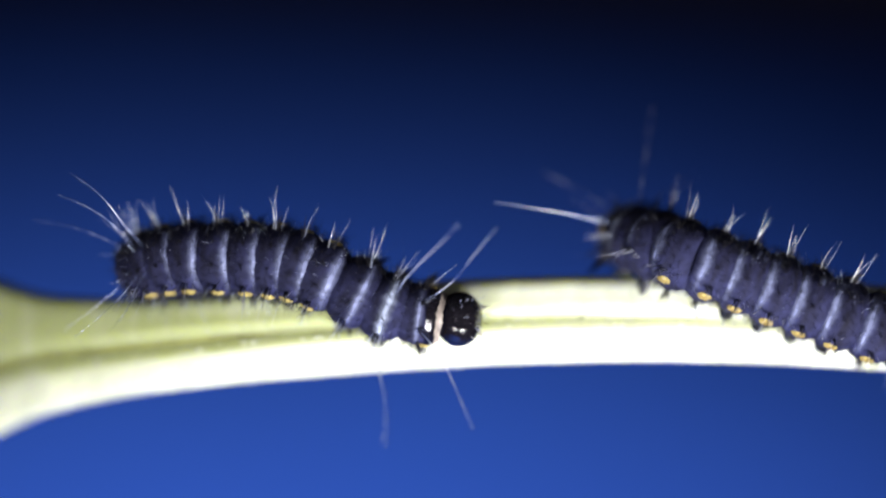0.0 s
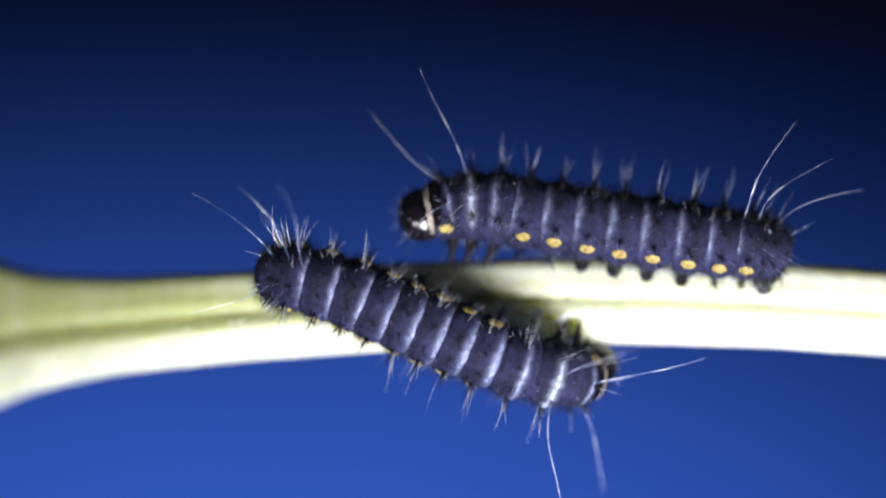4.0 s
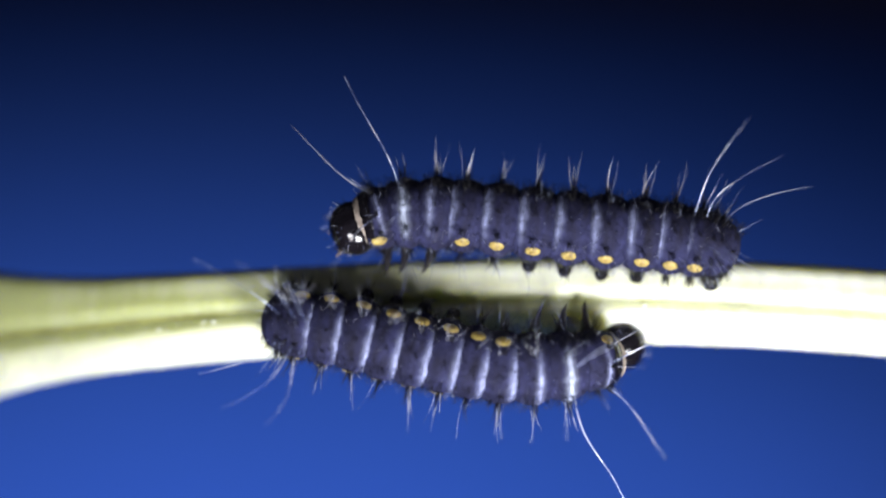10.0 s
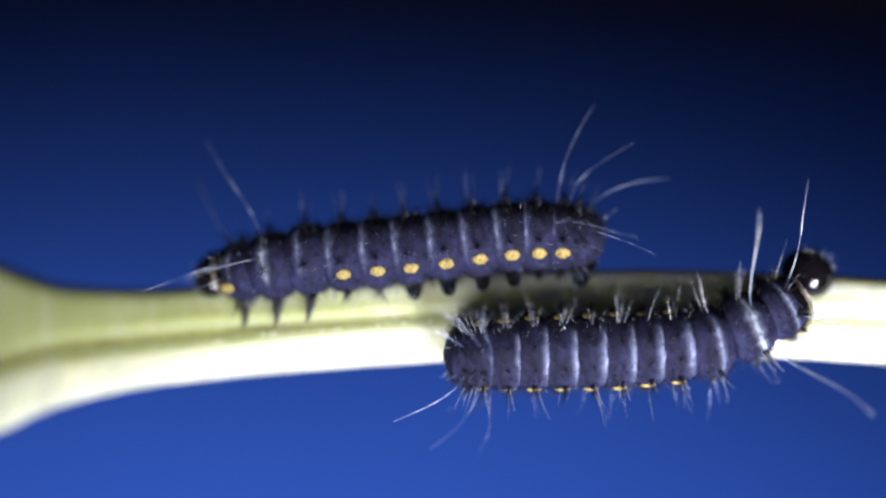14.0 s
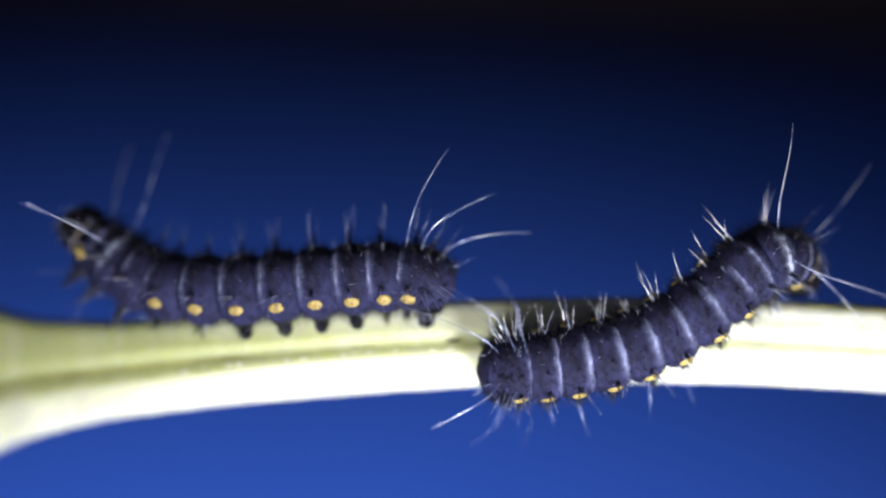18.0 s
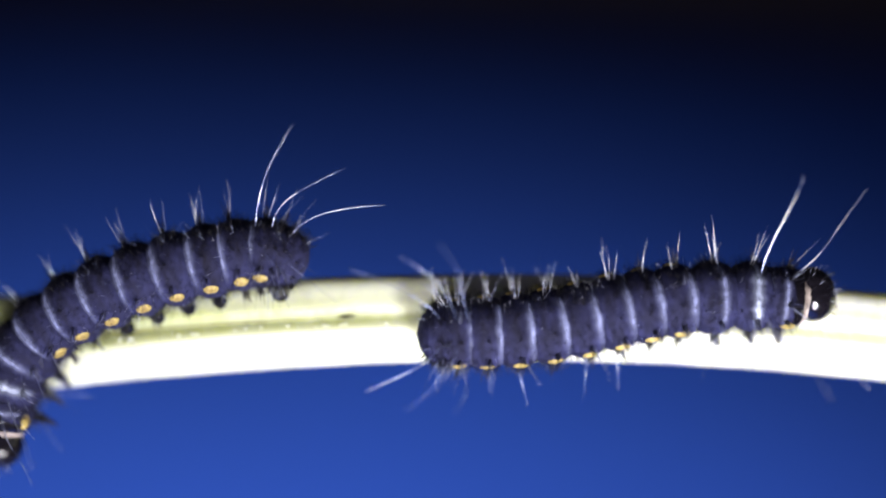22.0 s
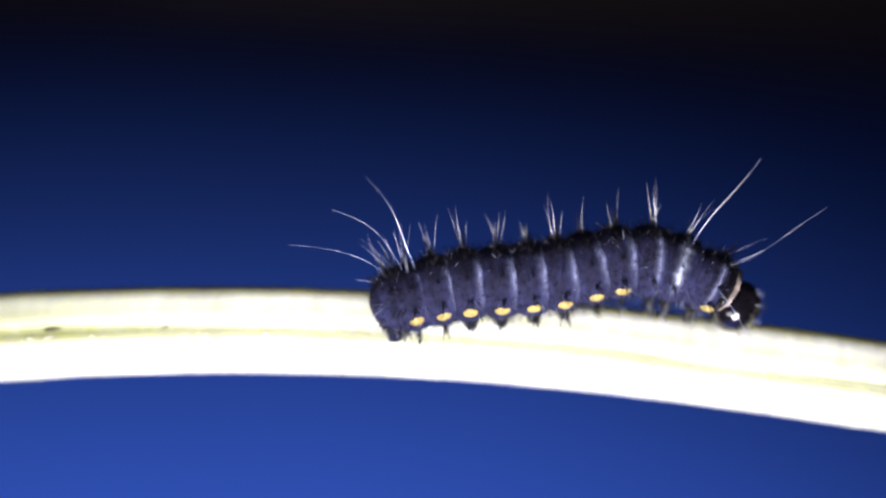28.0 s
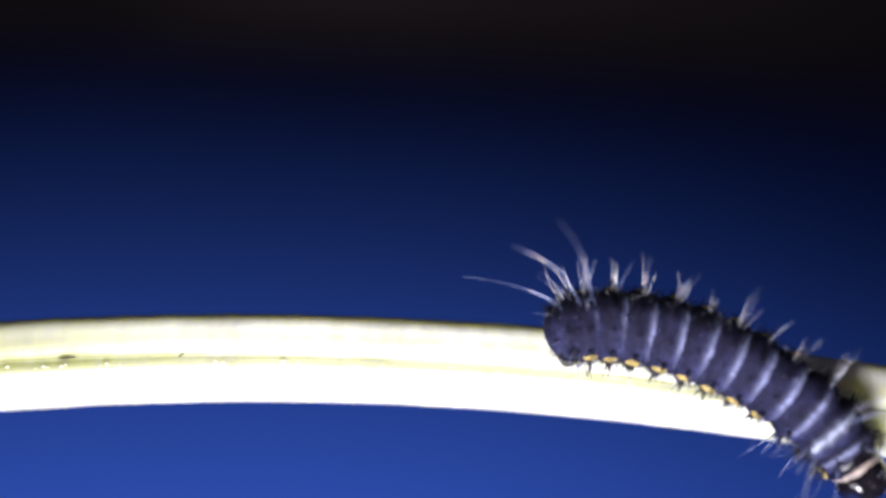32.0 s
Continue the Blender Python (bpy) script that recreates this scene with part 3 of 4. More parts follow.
def curl(points, tail_turn, neck_turn, hand):
    """Poses of all pieces, in mm, for a body line from tail to head and the back's turn towards the lens."""
    knots = [(u, *p) for u, p in zip(PLACES, points)]
    body = knots[:-1]
    neck, skull = Vector(points[-2]), Vector(points[-1])
    out = []
    for _, u, *_ in [(None, s[1]) for s in SEGMENTS] + [(None, 1.07)]:
        if u > 1:
            nose = (skull - neck).normalized()
            fore = (Vector(glide(body, 1.0)) - Vector(glide(body, 0.95))).normalized()
            way = (nose * 1.0 + fore * 0.35).normalized()
            at = skull
        else:
            at = Vector(glide(body, u))
            way = (Vector(glide(body, min(1, u + 0.035))) - Vector(glide(body, max(0, u - 0.035)))).normalized()
        flat = Vector((way.x, 0, way.z)).normalized()
        rise = Vector((-flat.z, 0, flat.x)) * hand
        f = math.radians(tail_turn + (neck_turn - tail_turn) * min(1, u))
        back = rise * math.cos(f) + Vector((0, -1, 0)) * math.sin(f)
        back = (back - way * back.dot(way)).normalized()
        side = back.cross(way)
        m = Matrix((way, side, back)).transposed().to_4x4()
        m.translation = at * MM
        out.append(m)
    return out


def crawl(thing, pieces, rows, hand):
    poses = [(t, curl(points, a, b, hand)) for t, points, a, b in rows]
    middle = [(t, Matrix.Translation(ms[5].translation)) for t, ms in poses]
    walk(thing, middle)
    for k, (ob, u) in enumerate(pieces):
        walk(ob, [(t, base.inverted() @ ms[k]) for (t, ms), (_, base) in zip(poses, middle)])


def motions():
    # <rows>
    left_rows = [
        (0, ((10.509, -1.521, -0.891), (9.562, -1.502, -0.460), (8.198, -1.476, 0.071), (6.979, -1.447, 0.528), (5.759, -1.415, 0.999), (4.597, -1.381, 1.433), (4.113, -0.848, 1.651), (3.753, -0.187, 1.787), (3.622, 0.347, 1.861), (3.614, 0.857, 1.805)), 87, 67),
        (1, ((10.469, -1.432, -0.367), (9.678, -1.411, -0.143), (8.395, -1.385, 0.107), (7.049, -1.358, 0.444), (5.702, -1.329, 0.856), (4.500, -1.299, 1.255), (3.924, -1.279, 1.505), (3.372, -1.260, 1.655), (2.996, -0.550, 1.591), (2.726, 0.100, 1.497)), 77, 62),
        (2, ((9.378, -1.375, -0.026), (8.521, -1.351, 0.220), (7.441, -1.322, 0.590), (6.212, -1.291, 0.961), (4.980, -1.259, 1.332), (3.809, -1.226, 1.667), (3.130, -1.205, 1.792), (2.388, -1.184, 1.792), (1.720, -0.906, 1.622), (1.276, -0.396, 1.464)), 72, 57),
        (2.5, ((8.676, -1.311, 0.020), (7.725, -1.290, 0.391), (6.699, -1.264, 0.849), (5.523, -1.238, 1.196), (4.282, -1.210, 1.506), (3.103, -1.182, 1.754), (2.419, -1.165, 1.816), (1.672, -1.147, 1.791), (0.892, -1.129, 1.644), (0.429, -1.001, 1.467)), 67, 55),
        (4.5, ((7.156, -1.193, 1.250), (6.167, -1.179, 1.368), (5.079, -1.162, 1.462), (3.717, -1.145, 1.604), (2.478, -1.128, 1.784), (1.262, -1.111, 1.989), (0.617, -1.100, 2.110), (-0.004, -1.089, 2.144), (-0.562, -1.078, 2.055), (-0.940, -0.759, 1.960)), 62, 55),
        (5, ((7.029, -1.224, 1.243), (6.075, -1.217, 1.324), (5.022, -1.207, 1.442), (3.658, -1.198, 1.558), (2.355, -1.189, 1.749), (1.114, -1.179, 1.953), (0.492, -1.173, 2.110), (-0.129, -1.167, 2.318), (-0.627, -1.162, 2.476), (-1.000, -1.162, 2.598)), 64, 60),
        (6, ((7.086, -1.224, 1.193), (6.132, -1.217, 1.350), (5.078, -1.207, 1.444), (3.712, -1.198, 1.587), (2.409, -1.189, 1.705), (1.129, -1.179, 1.860), (0.482, -1.173, 2.006), (-0.078, -1.167, 2.228), (-0.690, -1.162, 2.487), (-1.161, -1.162, 2.645)), 64, 60),
        (7, ((7.046, -1.254, 1.127), (6.143, -1.233, 1.311), (5.004, -1.208, 1.433), (3.763, -1.182, 1.579), (2.397, -1.156, 1.738), (1.152, -1.129, 2.109), (0.591, -1.112, 2.482), (0.091, -1.095, 2.981), (-0.395, -1.078, 3.659), (-0.623, -1.078, 4.104)), 66, 55),
        (8, ((7.256, -1.162, 1.063), (6.305, -1.182, 1.247), (5.279, -1.206, 1.305), (3.906, -1.229, 1.400), (2.535, -1.251, 1.519), (1.165, -1.273, 1.688), (0.419, -1.286, 1.846), (-0.328, -1.298, 2.005), (-1.109, -1.311, 2.068), (-1.594, -1.311, 1.963)), 60, 70),
        (9, ((7.014, -1.129, 1.083), (6.097, -1.137, 1.326), (5.070, -1.147, 1.446), (3.772, -1.157, 1.540), (2.474, -1.167, 1.683), (1.202, -1.176, 1.801), (0.498, -1.182, 1.860), (-0.242, -1.188, 1.796), (-0.893, -1.193, 1.453), (-1.250, -1.193, 1.114)), 58, 62),
        (10, ((6.622, -1.224, 1.109), (5.753, -1.217, 1.291), (4.750, -1.207, 1.437), (3.403, -1.198, 1.559), (2.055, -1.189, 1.717), (0.732, -1.179, 1.863), (0.033, -1.173, 1.923), (-0.703, -1.167, 1.898), (-1.317, -1.162, 1.750), (-1.684, -1.162, 1.591)), 64, 60),
        (11, ((6.423, -1.193, 1.089), (5.554, -1.181, 1.331), (4.549, -1.167, 1.451), (3.262, -1.152, 1.569), (1.912, -1.138, 1.724), (0.597, -1.123, 1.843), (-0.176, -1.114, 1.804), (-0.975, -1.104, 1.678), (-1.577, -1.095, 1.479), (-1.920, -1.095, 1.294)), 62, 56),
        (12, ((5.476, -1.060, 1.422), (4.580, -1.040, 1.629), (3.598, -1.016, 1.724), (2.368, -0.991, 1.783), (1.013, -0.967, 1.841), (-0.246, -0.942, 1.899), (-1.085, -0.926, 1.811), (-1.950, -0.910, 1.648), (-2.686, -0.434, 1.440), (-3.105, 0.290, 1.253)), 54, 45),
        (13, ((4.087, -0.757, 1.377), (3.163, -0.775, 1.585), (2.140, -0.796, 1.657), (0.849, -0.817, 1.679), (-0.442, -0.837, 1.677), (-1.705, -0.858, 1.614), (-2.527, -0.862, 1.551), (-3.327, -0.830, 1.366), (-4.020, -0.774, 1.028), (-4.356, -0.731, 0.663)), 38, 45),
        (14, ((2.482, -0.876, 1.564), (1.609, -0.876, 1.686), (0.612, -0.876, 1.684), (-0.634, -0.876, 1.531), (-1.943, -0.876, 1.366), (-3.167, -0.835, 1.239), (-4.072, -0.748, 1.150), (-4.961, -0.617, 0.985), (-5.740, -0.212, 0.844), (-6.107, 0.252, 0.777)), 44, 44),
        (14.5, ((1.883, -0.876, 1.349), (0.960, -0.876, 1.599), (-0.074, -0.876, 1.625), (-1.384, -0.876, 1.538), (-2.569, -0.866, 1.377), (-3.761, -0.783, 1.167), (-4.777, -0.649, 1.105), (-5.744, -0.468, 1.044), (-6.531, -0.286, 1.045), (-6.883, 0.060, 0.982)), 44, 44),
        (16.5, ((0.091, -1.095, 1.203), (-0.859, -1.059, 1.452), (-1.948, -1.017, 1.414), (-3.268, -0.925, 1.288), (-4.669, -0.718, 1.200), (-6.102, -0.395, 1.202), (-6.836, -0.183, 1.369), (-7.516, 0.038, 1.655), (-8.002, 0.217, 1.917), (-8.303, 0.570, 2.031)), 56, 40),
        (17, ((0.119, -1.095, 1.182), (-0.791, -1.059, 1.432), (-1.916, -1.017, 1.383), (-3.297, -0.923, 1.260), (-4.698, -0.714, 1.187), (-6.132, -0.389, 1.229), (-6.934, -0.159, 1.423), (-7.617, 0.065, 1.749), (-8.063, 0.233, 2.076), (-8.272, 0.428, 2.317)), 56, 40),
        (18, ((-0.046, -1.129, 1.163), (-0.915, -1.089, 1.417), (-2.036, -1.042, 1.386), (-3.415, -0.934, 1.271), (-4.880, -0.701, 1.157), (-6.357, -0.347, 1.232), (-7.123, -0.116, 1.494), (-7.714, 0.096, 1.887), (-8.183, 0.246, 2.229), (-8.483, 0.376, 2.586)), 58, 40),
        (19, ((-0.002, -0.952, 1.137), (-0.941, -0.952, 1.413), (-2.043, -0.951, 1.288), (-3.487, -0.886, 1.140), (-4.821, -0.717, 1.017), (-6.247, -0.429, 0.944), (-7.175, -0.186, 0.921), (-8.055, 0.080, 0.859), (-8.770, 0.320, 0.720), (-9.276, 0.503, 0.498)), 48, 48),
        (20, ((0.092, -1.129, 1.165), (-0.841, -1.154, 1.390), (-1.921, -1.183, 1.328), (-3.291, -1.162, 1.192), (-4.681, -1.028, 1.046), (-6.078, -0.789, 0.861), (-7.032, -0.569, 0.674), (-7.774, -0.373, 0.358), (-8.215, -0.251, -0.335), (-8.358, -0.206, -0.828)), 58, 70),
        (21, ((-0.325, -1.193, 1.201), (-1.222, -1.219, 1.476), (-2.204, -1.247, 1.418), (-3.502, -1.210, 1.239), (-4.820, -1.073, 1.001), (-6.000, -0.874, 0.636), (-6.825, -0.692, 0.265), (-7.314, -0.575, -0.359), (-7.446, -0.553, -1.259), (-7.467, -0.547, -1.759)), 62, 75),
        (22, ((-0.855, -1.193, 1.169), (-1.774, -1.219, 1.414), (-2.790, -1.230, 1.267), (-4.091, -1.148, 0.961), (-5.416, -0.968, 0.470), (-6.577, -0.740, -0.213), (-7.166, -0.602, -0.837), (-7.492, -0.526, -1.588), (-7.635, -0.500, -2.348), (-7.900, 0.100, -2.837)), 62, 75),
        (23, ((-1.221, -1.193, 1.018), (-2.148, -1.219, 1.225), (-3.029, -1.217, 1.139), (-4.143, -1.142, 0.870), (-5.402, -0.972, 0.282), (-6.428, -0.778, -0.584), (-6.814, -0.699, -1.267), (-6.803, -0.717, -1.945), (-6.809, -0.200, -2.565), (-7.038, 0.600, -3.062)), 62, 75),
        (24, ((-1.168, -1.193, 1.068), (-2.075, -1.219, 1.250), (-2.923, -1.223, 1.165), (-4.028, -1.157, 0.828), (-5.024, -1.042, 0.221), (-5.778, -0.928, -0.632), (-5.959, -0.905, -1.364), (-5.752, -0.963, -2.029), (-5.509, -0.500, -2.489), (-5.472, 0.300, -2.864)), 62, 75),
        (25, ((-1.075, -1.193, 1.047), (-1.952, -1.219, 1.266), (-2.696, -1.234, 1.231), (-3.793, -1.183, 0.994), (-4.911, -1.063, 0.576), (-5.923, -0.902, -0.148), (-6.299, -0.836, -0.875), (-6.149, -0.884, -1.600), (-5.730, -0.986, -2.228), (-5.542, -1.023, -2.675)), 62, 75),
        (26, ((-1.114, -1.193, 1.110), (-1.981, -1.219, 1.259), (-2.825, -1.229, 1.178), (-3.930, -1.169, 0.882), (-5.188, -1.018, 0.405), (-6.083, -0.871, -0.320), (-6.465, -0.802, -1.050), (-6.313, -0.852, -1.778), (-5.887, -0.957, -2.409), (-5.697, -0.995, -2.858)), 62, 75),
        (28.5, ((-3.524, -1.126, 1.093), (-4.415, -1.053, 1.246), (-5.322, -0.941, 1.166), (-6.523, -0.724, 0.865), (-7.907, -0.397, 0.375), (-8.899, -0.128, -0.378), (-9.322, -0.008, -1.137), (-9.146, -0.080, -1.892), (-8.665, -0.245, -2.543), (-8.450, -0.311, -3.007)), 62, 75),
        (32, ((-5.504, -0.852, 1.123), (-6.433, -0.686, 1.280), (-7.380, -0.483, 1.205), (-8.638, -0.153, 0.909), (-10.093, 0.297, 0.422), (-11.133, 0.645, -0.332), (-11.569, 0.794, -1.095), (-11.369, 0.703, -1.853), (-10.848, 0.494, -2.505), (-10.613, 0.409, -2.969)), 62, 75),
    ]
    right_rows = [
        (0, ((-7.534, -0.567, 1.150), (-7.053, -0.724, 1.249), (-6.240, -0.954, 1.396), (-5.087, -1.214, 1.391), (-4.081, -1.383, 1.301), (-3.213, -1.484, 1.015), (-2.353, -1.533, 0.596), (-1.618, -1.545, 0.276), (-0.734, -1.553, 0.117), (-0.247, -1.553, 0.063)), 77, 92),
        (1, ((-6.914, -0.746, 1.079), (-6.423, -0.898, 1.178), (-5.285, -1.171, 1.272), (-4.023, -1.389, 1.168), (-3.153, -1.492, 0.919), (-2.293, -1.548, 0.524), (-1.559, -1.560, 0.056), (-0.826, -1.569, -0.374), (-0.150, -1.576, -0.708), (0.334, -1.576, -0.782)), 77, 89),
        (2, ((-5.708, -1.082, 0.965), (-5.065, -1.238, 1.027), (-4.155, -1.406, 1.003), (-3.159, -1.527, 0.782), (-2.051, -1.583, 0.353), (-1.071, -1.592, -0.137), (-0.336, -1.594, -0.542), (0.399, -1.593, -0.812), (1.135, -1.590, -0.959), (1.564, -1.590, -0.874)), 80, 104),
        (2.5, ((-5.682, -1.141, 0.911), (-4.888, -1.312, 0.963), (-3.779, -1.481, 0.916), (-2.661, -1.575, 0.511), (-1.674, -1.594, 0.020), (-0.812, -1.593, -0.410), (-0.073, -1.590, -0.755), (0.789, -1.584, -1.025), (1.537, -1.576, -1.040), (1.873, -1.576, -0.680)), 82, 110),
        (4.5, ((-3.893, -1.483, 0.579), (-3.212, -1.542, 0.424), (-2.080, -1.581, 0.038), (-1.098, -1.574, -0.386), (-0.116, -1.566, -0.773), (0.928, -1.556, -1.210), (1.727, -1.550, -1.501), (2.504, -1.350, -1.709), (3.052, -0.750, -1.754), (3.279, 0.050, -1.664)), 84, 120),
        (5, ((-3.880, -1.478, 0.477), (-3.161, -1.538, 0.359), (-2.027, -1.573, -0.039), (-0.919, -1.567, -0.524), (0.066, -1.560, -0.924), (1.052, -1.552, -1.373), (1.792, -1.546, -1.677), (2.491, -1.300, -1.816), (3.012, -0.700, -1.799), (3.238, 0.100, -1.722)), 85, 122),
        (6, ((-3.831, -1.459, 0.414), (-3.110, -1.516, 0.234), (-2.098, -1.546, -0.105), (-0.989, -1.539, -0.531), (-0.003, -1.531, -0.933), (1.132, -1.523, -1.346), (1.970, -1.517, -1.589), (2.771, -1.512, -1.684), (3.509, -1.150, -1.684), (4.044, -0.600, -1.573)), 90, 124),
        (7, ((-3.292, -1.472, -0.316), (-2.574, -1.507, -0.411), (-1.563, -1.511, -0.531), (-0.454, -1.505, -0.738), (0.532, -1.499, -1.020), (1.580, -1.493, -1.264), (2.381, -1.489, -1.410), (3.244, -1.485, -1.469), (4.005, -1.481, -1.236), (4.378, -1.481, -0.913)), 94, 126),
        (8, ((-3.012, -1.500, -0.306), (-2.271, -1.500, -0.402), (-1.158, -1.500, -0.596), (-0.009, -1.500, -0.839), (1.104, -1.500, -1.131), (2.150, -1.550, -1.346), (2.857, -1.650, -1.349), (3.455, -1.800, -1.054), (3.724, -2.000, -0.530), (3.673, -2.000, -0.067)), 95, 128),
        (9, ((-3.155, -1.500, -0.299), (-2.372, -1.500, -0.443), (-1.209, -1.500, -0.683), (-0.047, -1.500, -0.997), (0.993, -1.500, -1.237), (2.005, -1.550, -1.279), (2.603, -1.700, -0.999), (2.973, -1.900, -0.478), (3.050, -2.100, 0.133), (3.012, -2.100, 0.613)), 99, 121),
        (10, ((-3.409, -1.431, -0.362), (-2.821, -1.465, -0.458), (-1.725, -1.480, -0.663), (-0.631, -1.474, -0.929), (0.463, -1.469, -1.172), (1.498, -1.463, -1.366), (2.288, -1.460, -1.389), (3.043, -1.456, -1.328), (3.763, -1.050, -1.171), (4.201, -0.400, -0.962)), 101, 127),
        (11, ((-2.845, -1.500, -0.644), (-2.151, -1.513, -0.739), (-1.081, -1.504, -0.796), (0.014, -1.495, -0.915), (1.110, -1.484, -1.155), (2.145, -1.474, -1.323), (3.059, -1.467, -1.393), (3.850, -1.460, -1.233), (4.659, -1.453, -0.972), (5.030, -1.453, -0.657)), 99, 127),
        (12, ((-1.939, -1.472, -0.853), (-1.306, -1.467, -0.875), (-0.334, -1.461, -0.873), (0.761, -1.455, -0.906), (1.856, -1.449, -0.988), (2.952, -1.443, -1.058), (3.804, -1.440, -1.080), (4.778, -1.436, -1.041), (5.532, -1.432, -0.979), (5.946, -1.432, -0.892)), 103, 129),
        (13, ((-1.281, -1.432, -0.868), (-0.738, -1.432, -0.867), (0.228, -1.432, -0.830), (1.314, -1.432, -0.840), (2.460, -1.432, -0.863), (3.630, -1.432, -0.897), (4.571, -1.432, -0.860), (5.416, -1.432, -0.822), (6.209, -1.432, -0.596), (6.551, -1.432, -0.254)), 103, 129),
        (14, ((-0.796, -1.558, -0.875), (-0.185, -1.570, -0.861), (0.768, -1.581, -0.821), (1.842, -1.589, -0.794), (2.916, -1.593, -0.755), (3.966, -1.594, -0.679), (4.797, -1.593, -0.543), (5.767, -1.500, -0.128), (6.642, -1.300, 0.335), (7.089, -0.500, 0.875)), 103, 86),
        (14.5, ((-0.082, -1.594, -0.916), (0.529, -1.594, -0.880), (1.567, -1.592, -0.808), (2.789, -1.586, -0.687), (3.890, -1.578, -0.517), (4.931, -1.566, -0.189), (5.728, -1.557, 0.177), (6.413, -1.500, 0.629), (6.854, -1.200, 1.120), (7.126, -0.600, 1.574)), 99, 80),
        (16.5, ((0.597, -1.535, -0.649), (1.338, -1.520, -0.649), (2.326, -1.500, -0.488), (3.564, -1.478, -0.216), (4.680, -1.454, 0.217), (5.824, -1.428, 0.874), (6.546, -1.411, 1.370), (7.295, -1.394, 1.669), (8.033, -1.375, 1.791), (8.514, -1.375, 1.671)), 86, 76),
        (17, ((0.725, -1.535, -0.594), (1.464, -1.520, -0.595), (2.475, -1.500, -0.448), (3.710, -1.478, -0.203), (4.886, -1.454, 0.289), (6.004, -1.428, 1.029), (6.592, -1.400, 1.523), (7.168, -1.200, 1.876), (7.726, -0.650, 1.967), (8.063, 0.050, 1.887)), 86, 76),
        (18, ((0.640, -1.535, -0.597), (1.352, -1.520, -0.565), (2.396, -1.500, -0.449), (3.628, -1.478, -0.187), (4.803, -1.454, 0.322), (5.923, -1.428, 1.127), (6.426, -1.400, 1.581), (7.000, -1.200, 1.844), (7.501, -0.700, 1.756), (7.786, 0.000, 1.519)), 86, 76),
        (19, ((0.594, -1.521, -0.630), (1.334, -1.502, -0.594), (2.346, -1.476, -0.448), (3.584, -1.447, -0.142), (4.764, -1.415, 0.387), (5.950, -1.381, 1.152), (6.640, -1.359, 1.648), (7.329, -1.335, 1.871), (8.093, -1.311, 1.780), (8.547, -1.311, 1.586)), 86, 74),
        (20, ((0.733, -1.521, -0.565), (1.496, -1.493, -0.566), (2.544, -1.455, -0.494), (3.781, -1.411, -0.238), (5.022, -1.361, 0.230), (6.169, -1.306, 0.761), (6.956, -1.271, 1.058), (7.770, -1.233, 1.219), (8.646, -1.193, 1.058), (9.042, -1.193, 0.759)), 87, 74),
        (21, ((1.276, -1.535, -0.372), (1.946, -1.507, -0.400), (3.070, -1.469, -0.382), (4.296, -1.423, -0.169), (5.527, -1.372, 0.241), (6.578, -1.314, 0.555), (7.445, -1.276, 0.723), (8.250, -1.236, 0.671), (8.929, -1.193, 0.353), (9.237, -1.193, 0.051)), 87, 72),
        (22, ((1.728, -1.547, -0.320), (2.421, -1.528, -0.321), (3.515, -1.501, -0.273), (4.734, -1.469, -0.103), (5.956, -1.434, 0.164), (7.120, -1.394, 0.371), (8.040, -1.368, 0.456), (8.961, -1.340, 0.468), (9.689, -1.311, 0.407), (10.081, -1.311, 0.517)), 89, 77),
        (23, ((2.989, -1.547, -0.342), (3.631, -1.528, -0.354), (4.783, -1.501, -0.306), (5.998, -1.469, -0.112), (7.217, -1.434, 0.192), (8.294, -1.394, 0.472), (9.175, -1.368, 0.594), (10.095, -1.340, 0.716), (10.736, -1.311, 0.851), (11.053, -1.311, 0.803)), 89, 77),
        (24, ((4.333, -1.535, -0.228), (5.017, -1.505, -0.265), (5.981, -1.463, -0.194), (7.189, -1.414, 0.093), (8.343, -1.357, 0.514), (9.502, -1.294, 0.913), (10.297, -1.252, 1.083), (11.094, -1.208, 1.144), (11.855, -0.750, 1.020), (12.301, -0.100, 0.833)), 86, 70),
        (25, ((5.590, -1.481, -0.196), (6.283, -1.440, -0.115), (7.183, -1.385, 0.121), (8.268, -1.323, 0.538), (9.481, -1.254, 1.041), (10.639, -1.178, 1.474), (11.373, -1.129, 1.619), (12.234, -1.050, 1.596), (13.022, -0.400, 1.397), (13.351, 0.350, 1.220)), 84, 64),
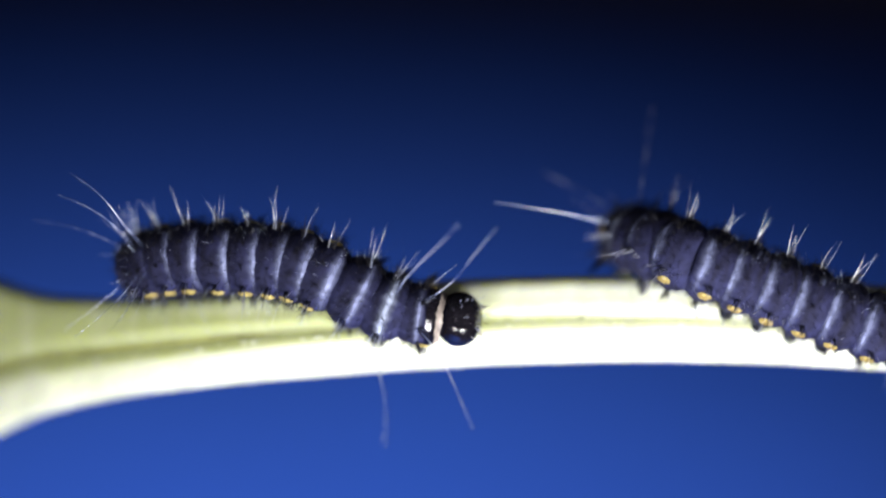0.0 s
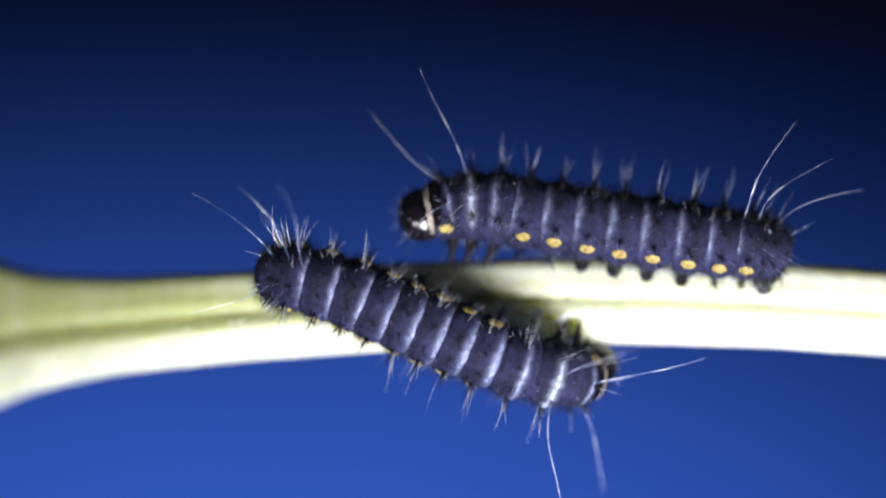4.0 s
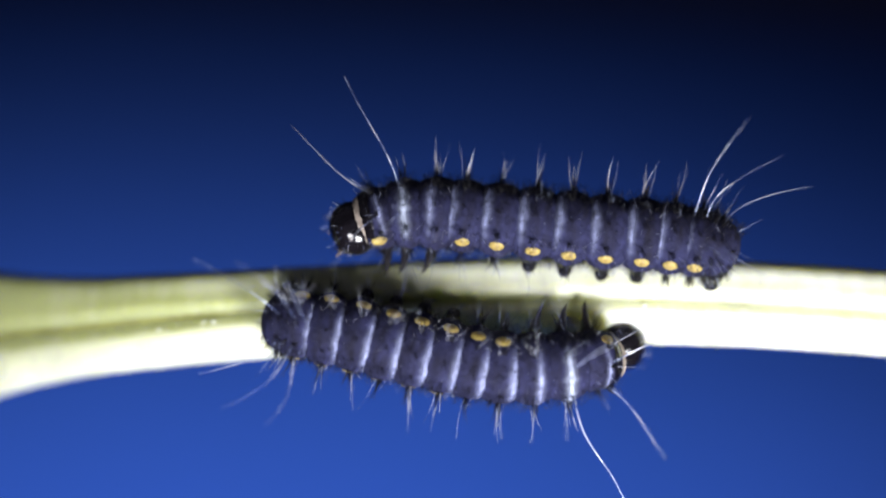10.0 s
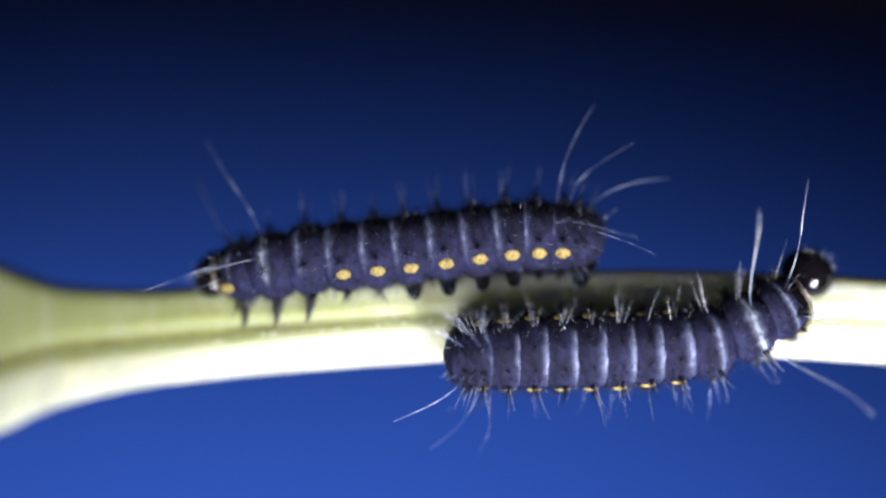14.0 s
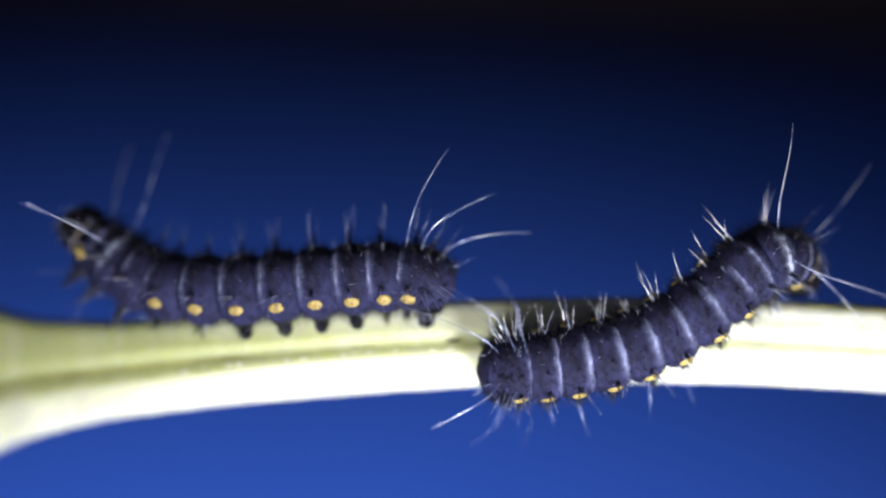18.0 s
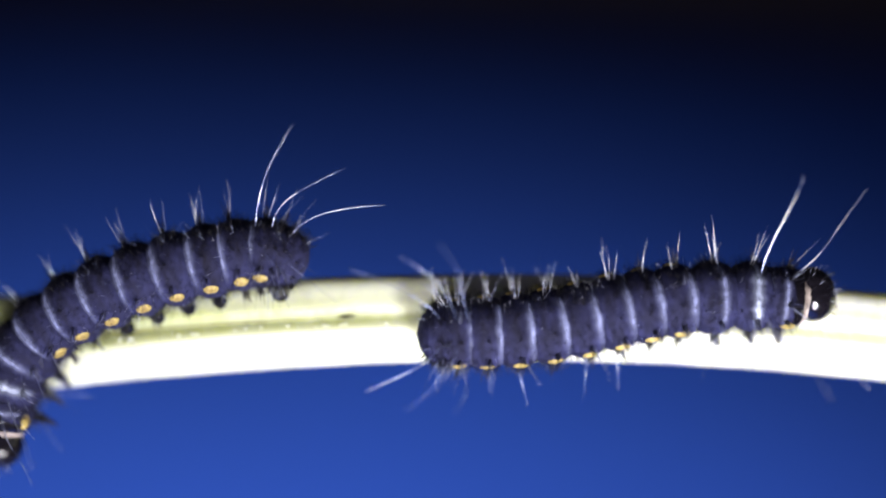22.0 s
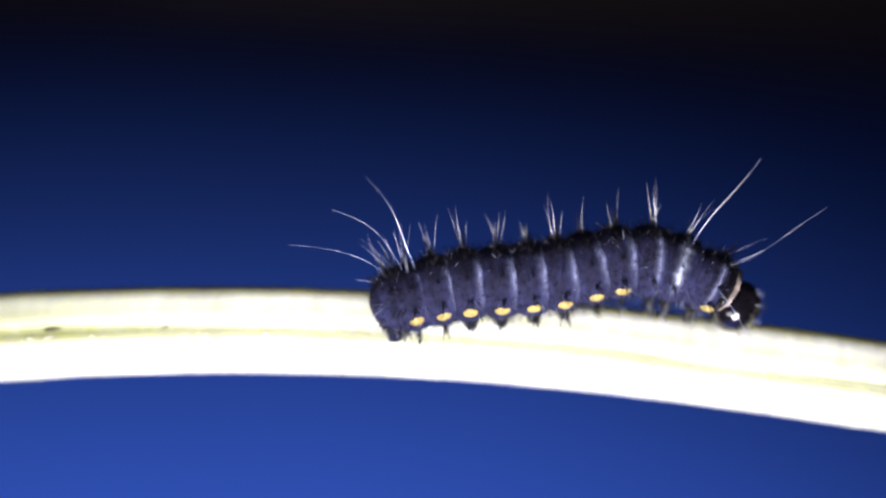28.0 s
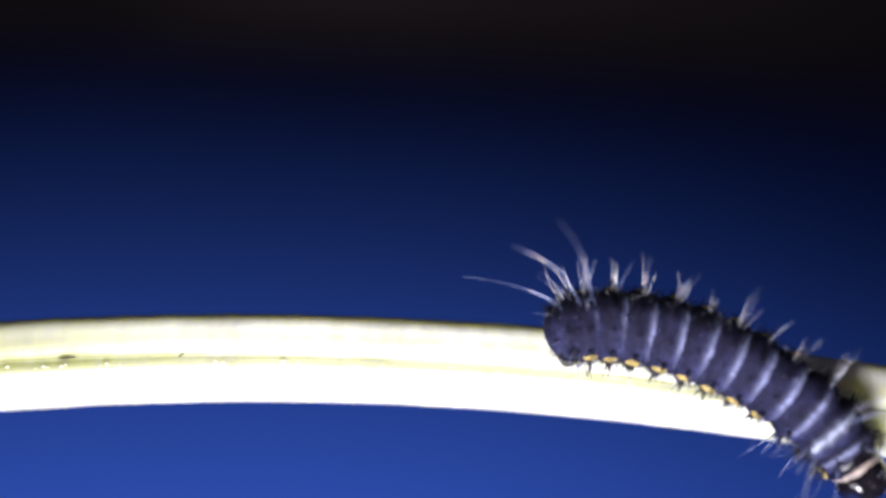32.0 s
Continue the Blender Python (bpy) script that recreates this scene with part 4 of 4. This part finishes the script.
        (26, ((5.895, -1.432, -0.110), (6.712, -1.386, 0.078), (7.581, -1.326, 0.362), (8.672, -1.259, 0.719), (10.011, -1.186, 1.174), (11.298, -1.108, 1.656), (12.035, -1.058, 1.715), (12.834, -1.000, 1.628), (13.495, -0.400, 1.403), (13.848, 0.350, 1.175)), 80, 60),
        (28.5, ((7.351, -1.162, 0.711), (8.127, -1.172, 0.856), (9.174, -1.184, 1.013), (10.405, -1.196, 1.094), (11.512, -1.207, 1.213), (12.595, -1.219, 1.369), (13.357, -1.226, 1.367), (14.031, -1.233, 1.180), (14.742, -1.239, 0.641), (14.940, -1.239, 0.194)), 57, 82),
        (29, ((7.578, -1.129, 0.845), (8.362, -1.165, 0.963), (9.315, -1.205, 1.043), (10.534, -1.243, 1.098), (11.752, -1.280, 1.226), (12.749, -1.316, 1.306), (13.451, -1.336, 1.241), (14.151, -1.356, 1.043), (14.645, -1.400, 0.311), (14.606, -1.450, -0.185)), 55, 90),
        (30, ((8.234, -1.095, 0.933), (8.965, -1.143, 1.053), (9.875, -1.195, 1.123), (10.965, -1.246, 1.097), (12.173, -1.293, 1.022), (13.160, -1.337, 0.874), (13.915, -1.363, 0.535), (14.631, -1.387, -0.009), (15.220, -1.410, -0.561), (15.473, -1.410, -0.961)), 53, 88),
        (31, ((9.454, -1.311, 0.687), (10.230, -1.342, 0.841), (11.122, -1.375, 0.804), (12.191, -1.407, 0.623), (13.316, -1.436, 0.301), (14.318, -1.463, -0.080), (15.082, -1.478, -0.507), (15.845, -1.493, -0.945), (16.489, -1.506, -1.264), (16.808, -1.506, -1.288)), 67, 85),
        (32, ((10.414, -1.432, 0.498), (11.207, -1.468, 0.638), (12.130, -1.504, 0.610), (13.204, -1.535, 0.365), (14.214, -1.559, -0.059), (15.184, -1.577, -0.624), (15.867, -1.585, -1.139), (16.393, -1.591, -1.676), (16.746, -1.594, -2.188), (16.969, -1.594, -2.603)), 77, 97),
    ]
    # </rows>
    crawl(left_larva, left_pieces, left_rows, -1)
    crawl(right_larva, right_pieces, right_rows, 1)


motions()
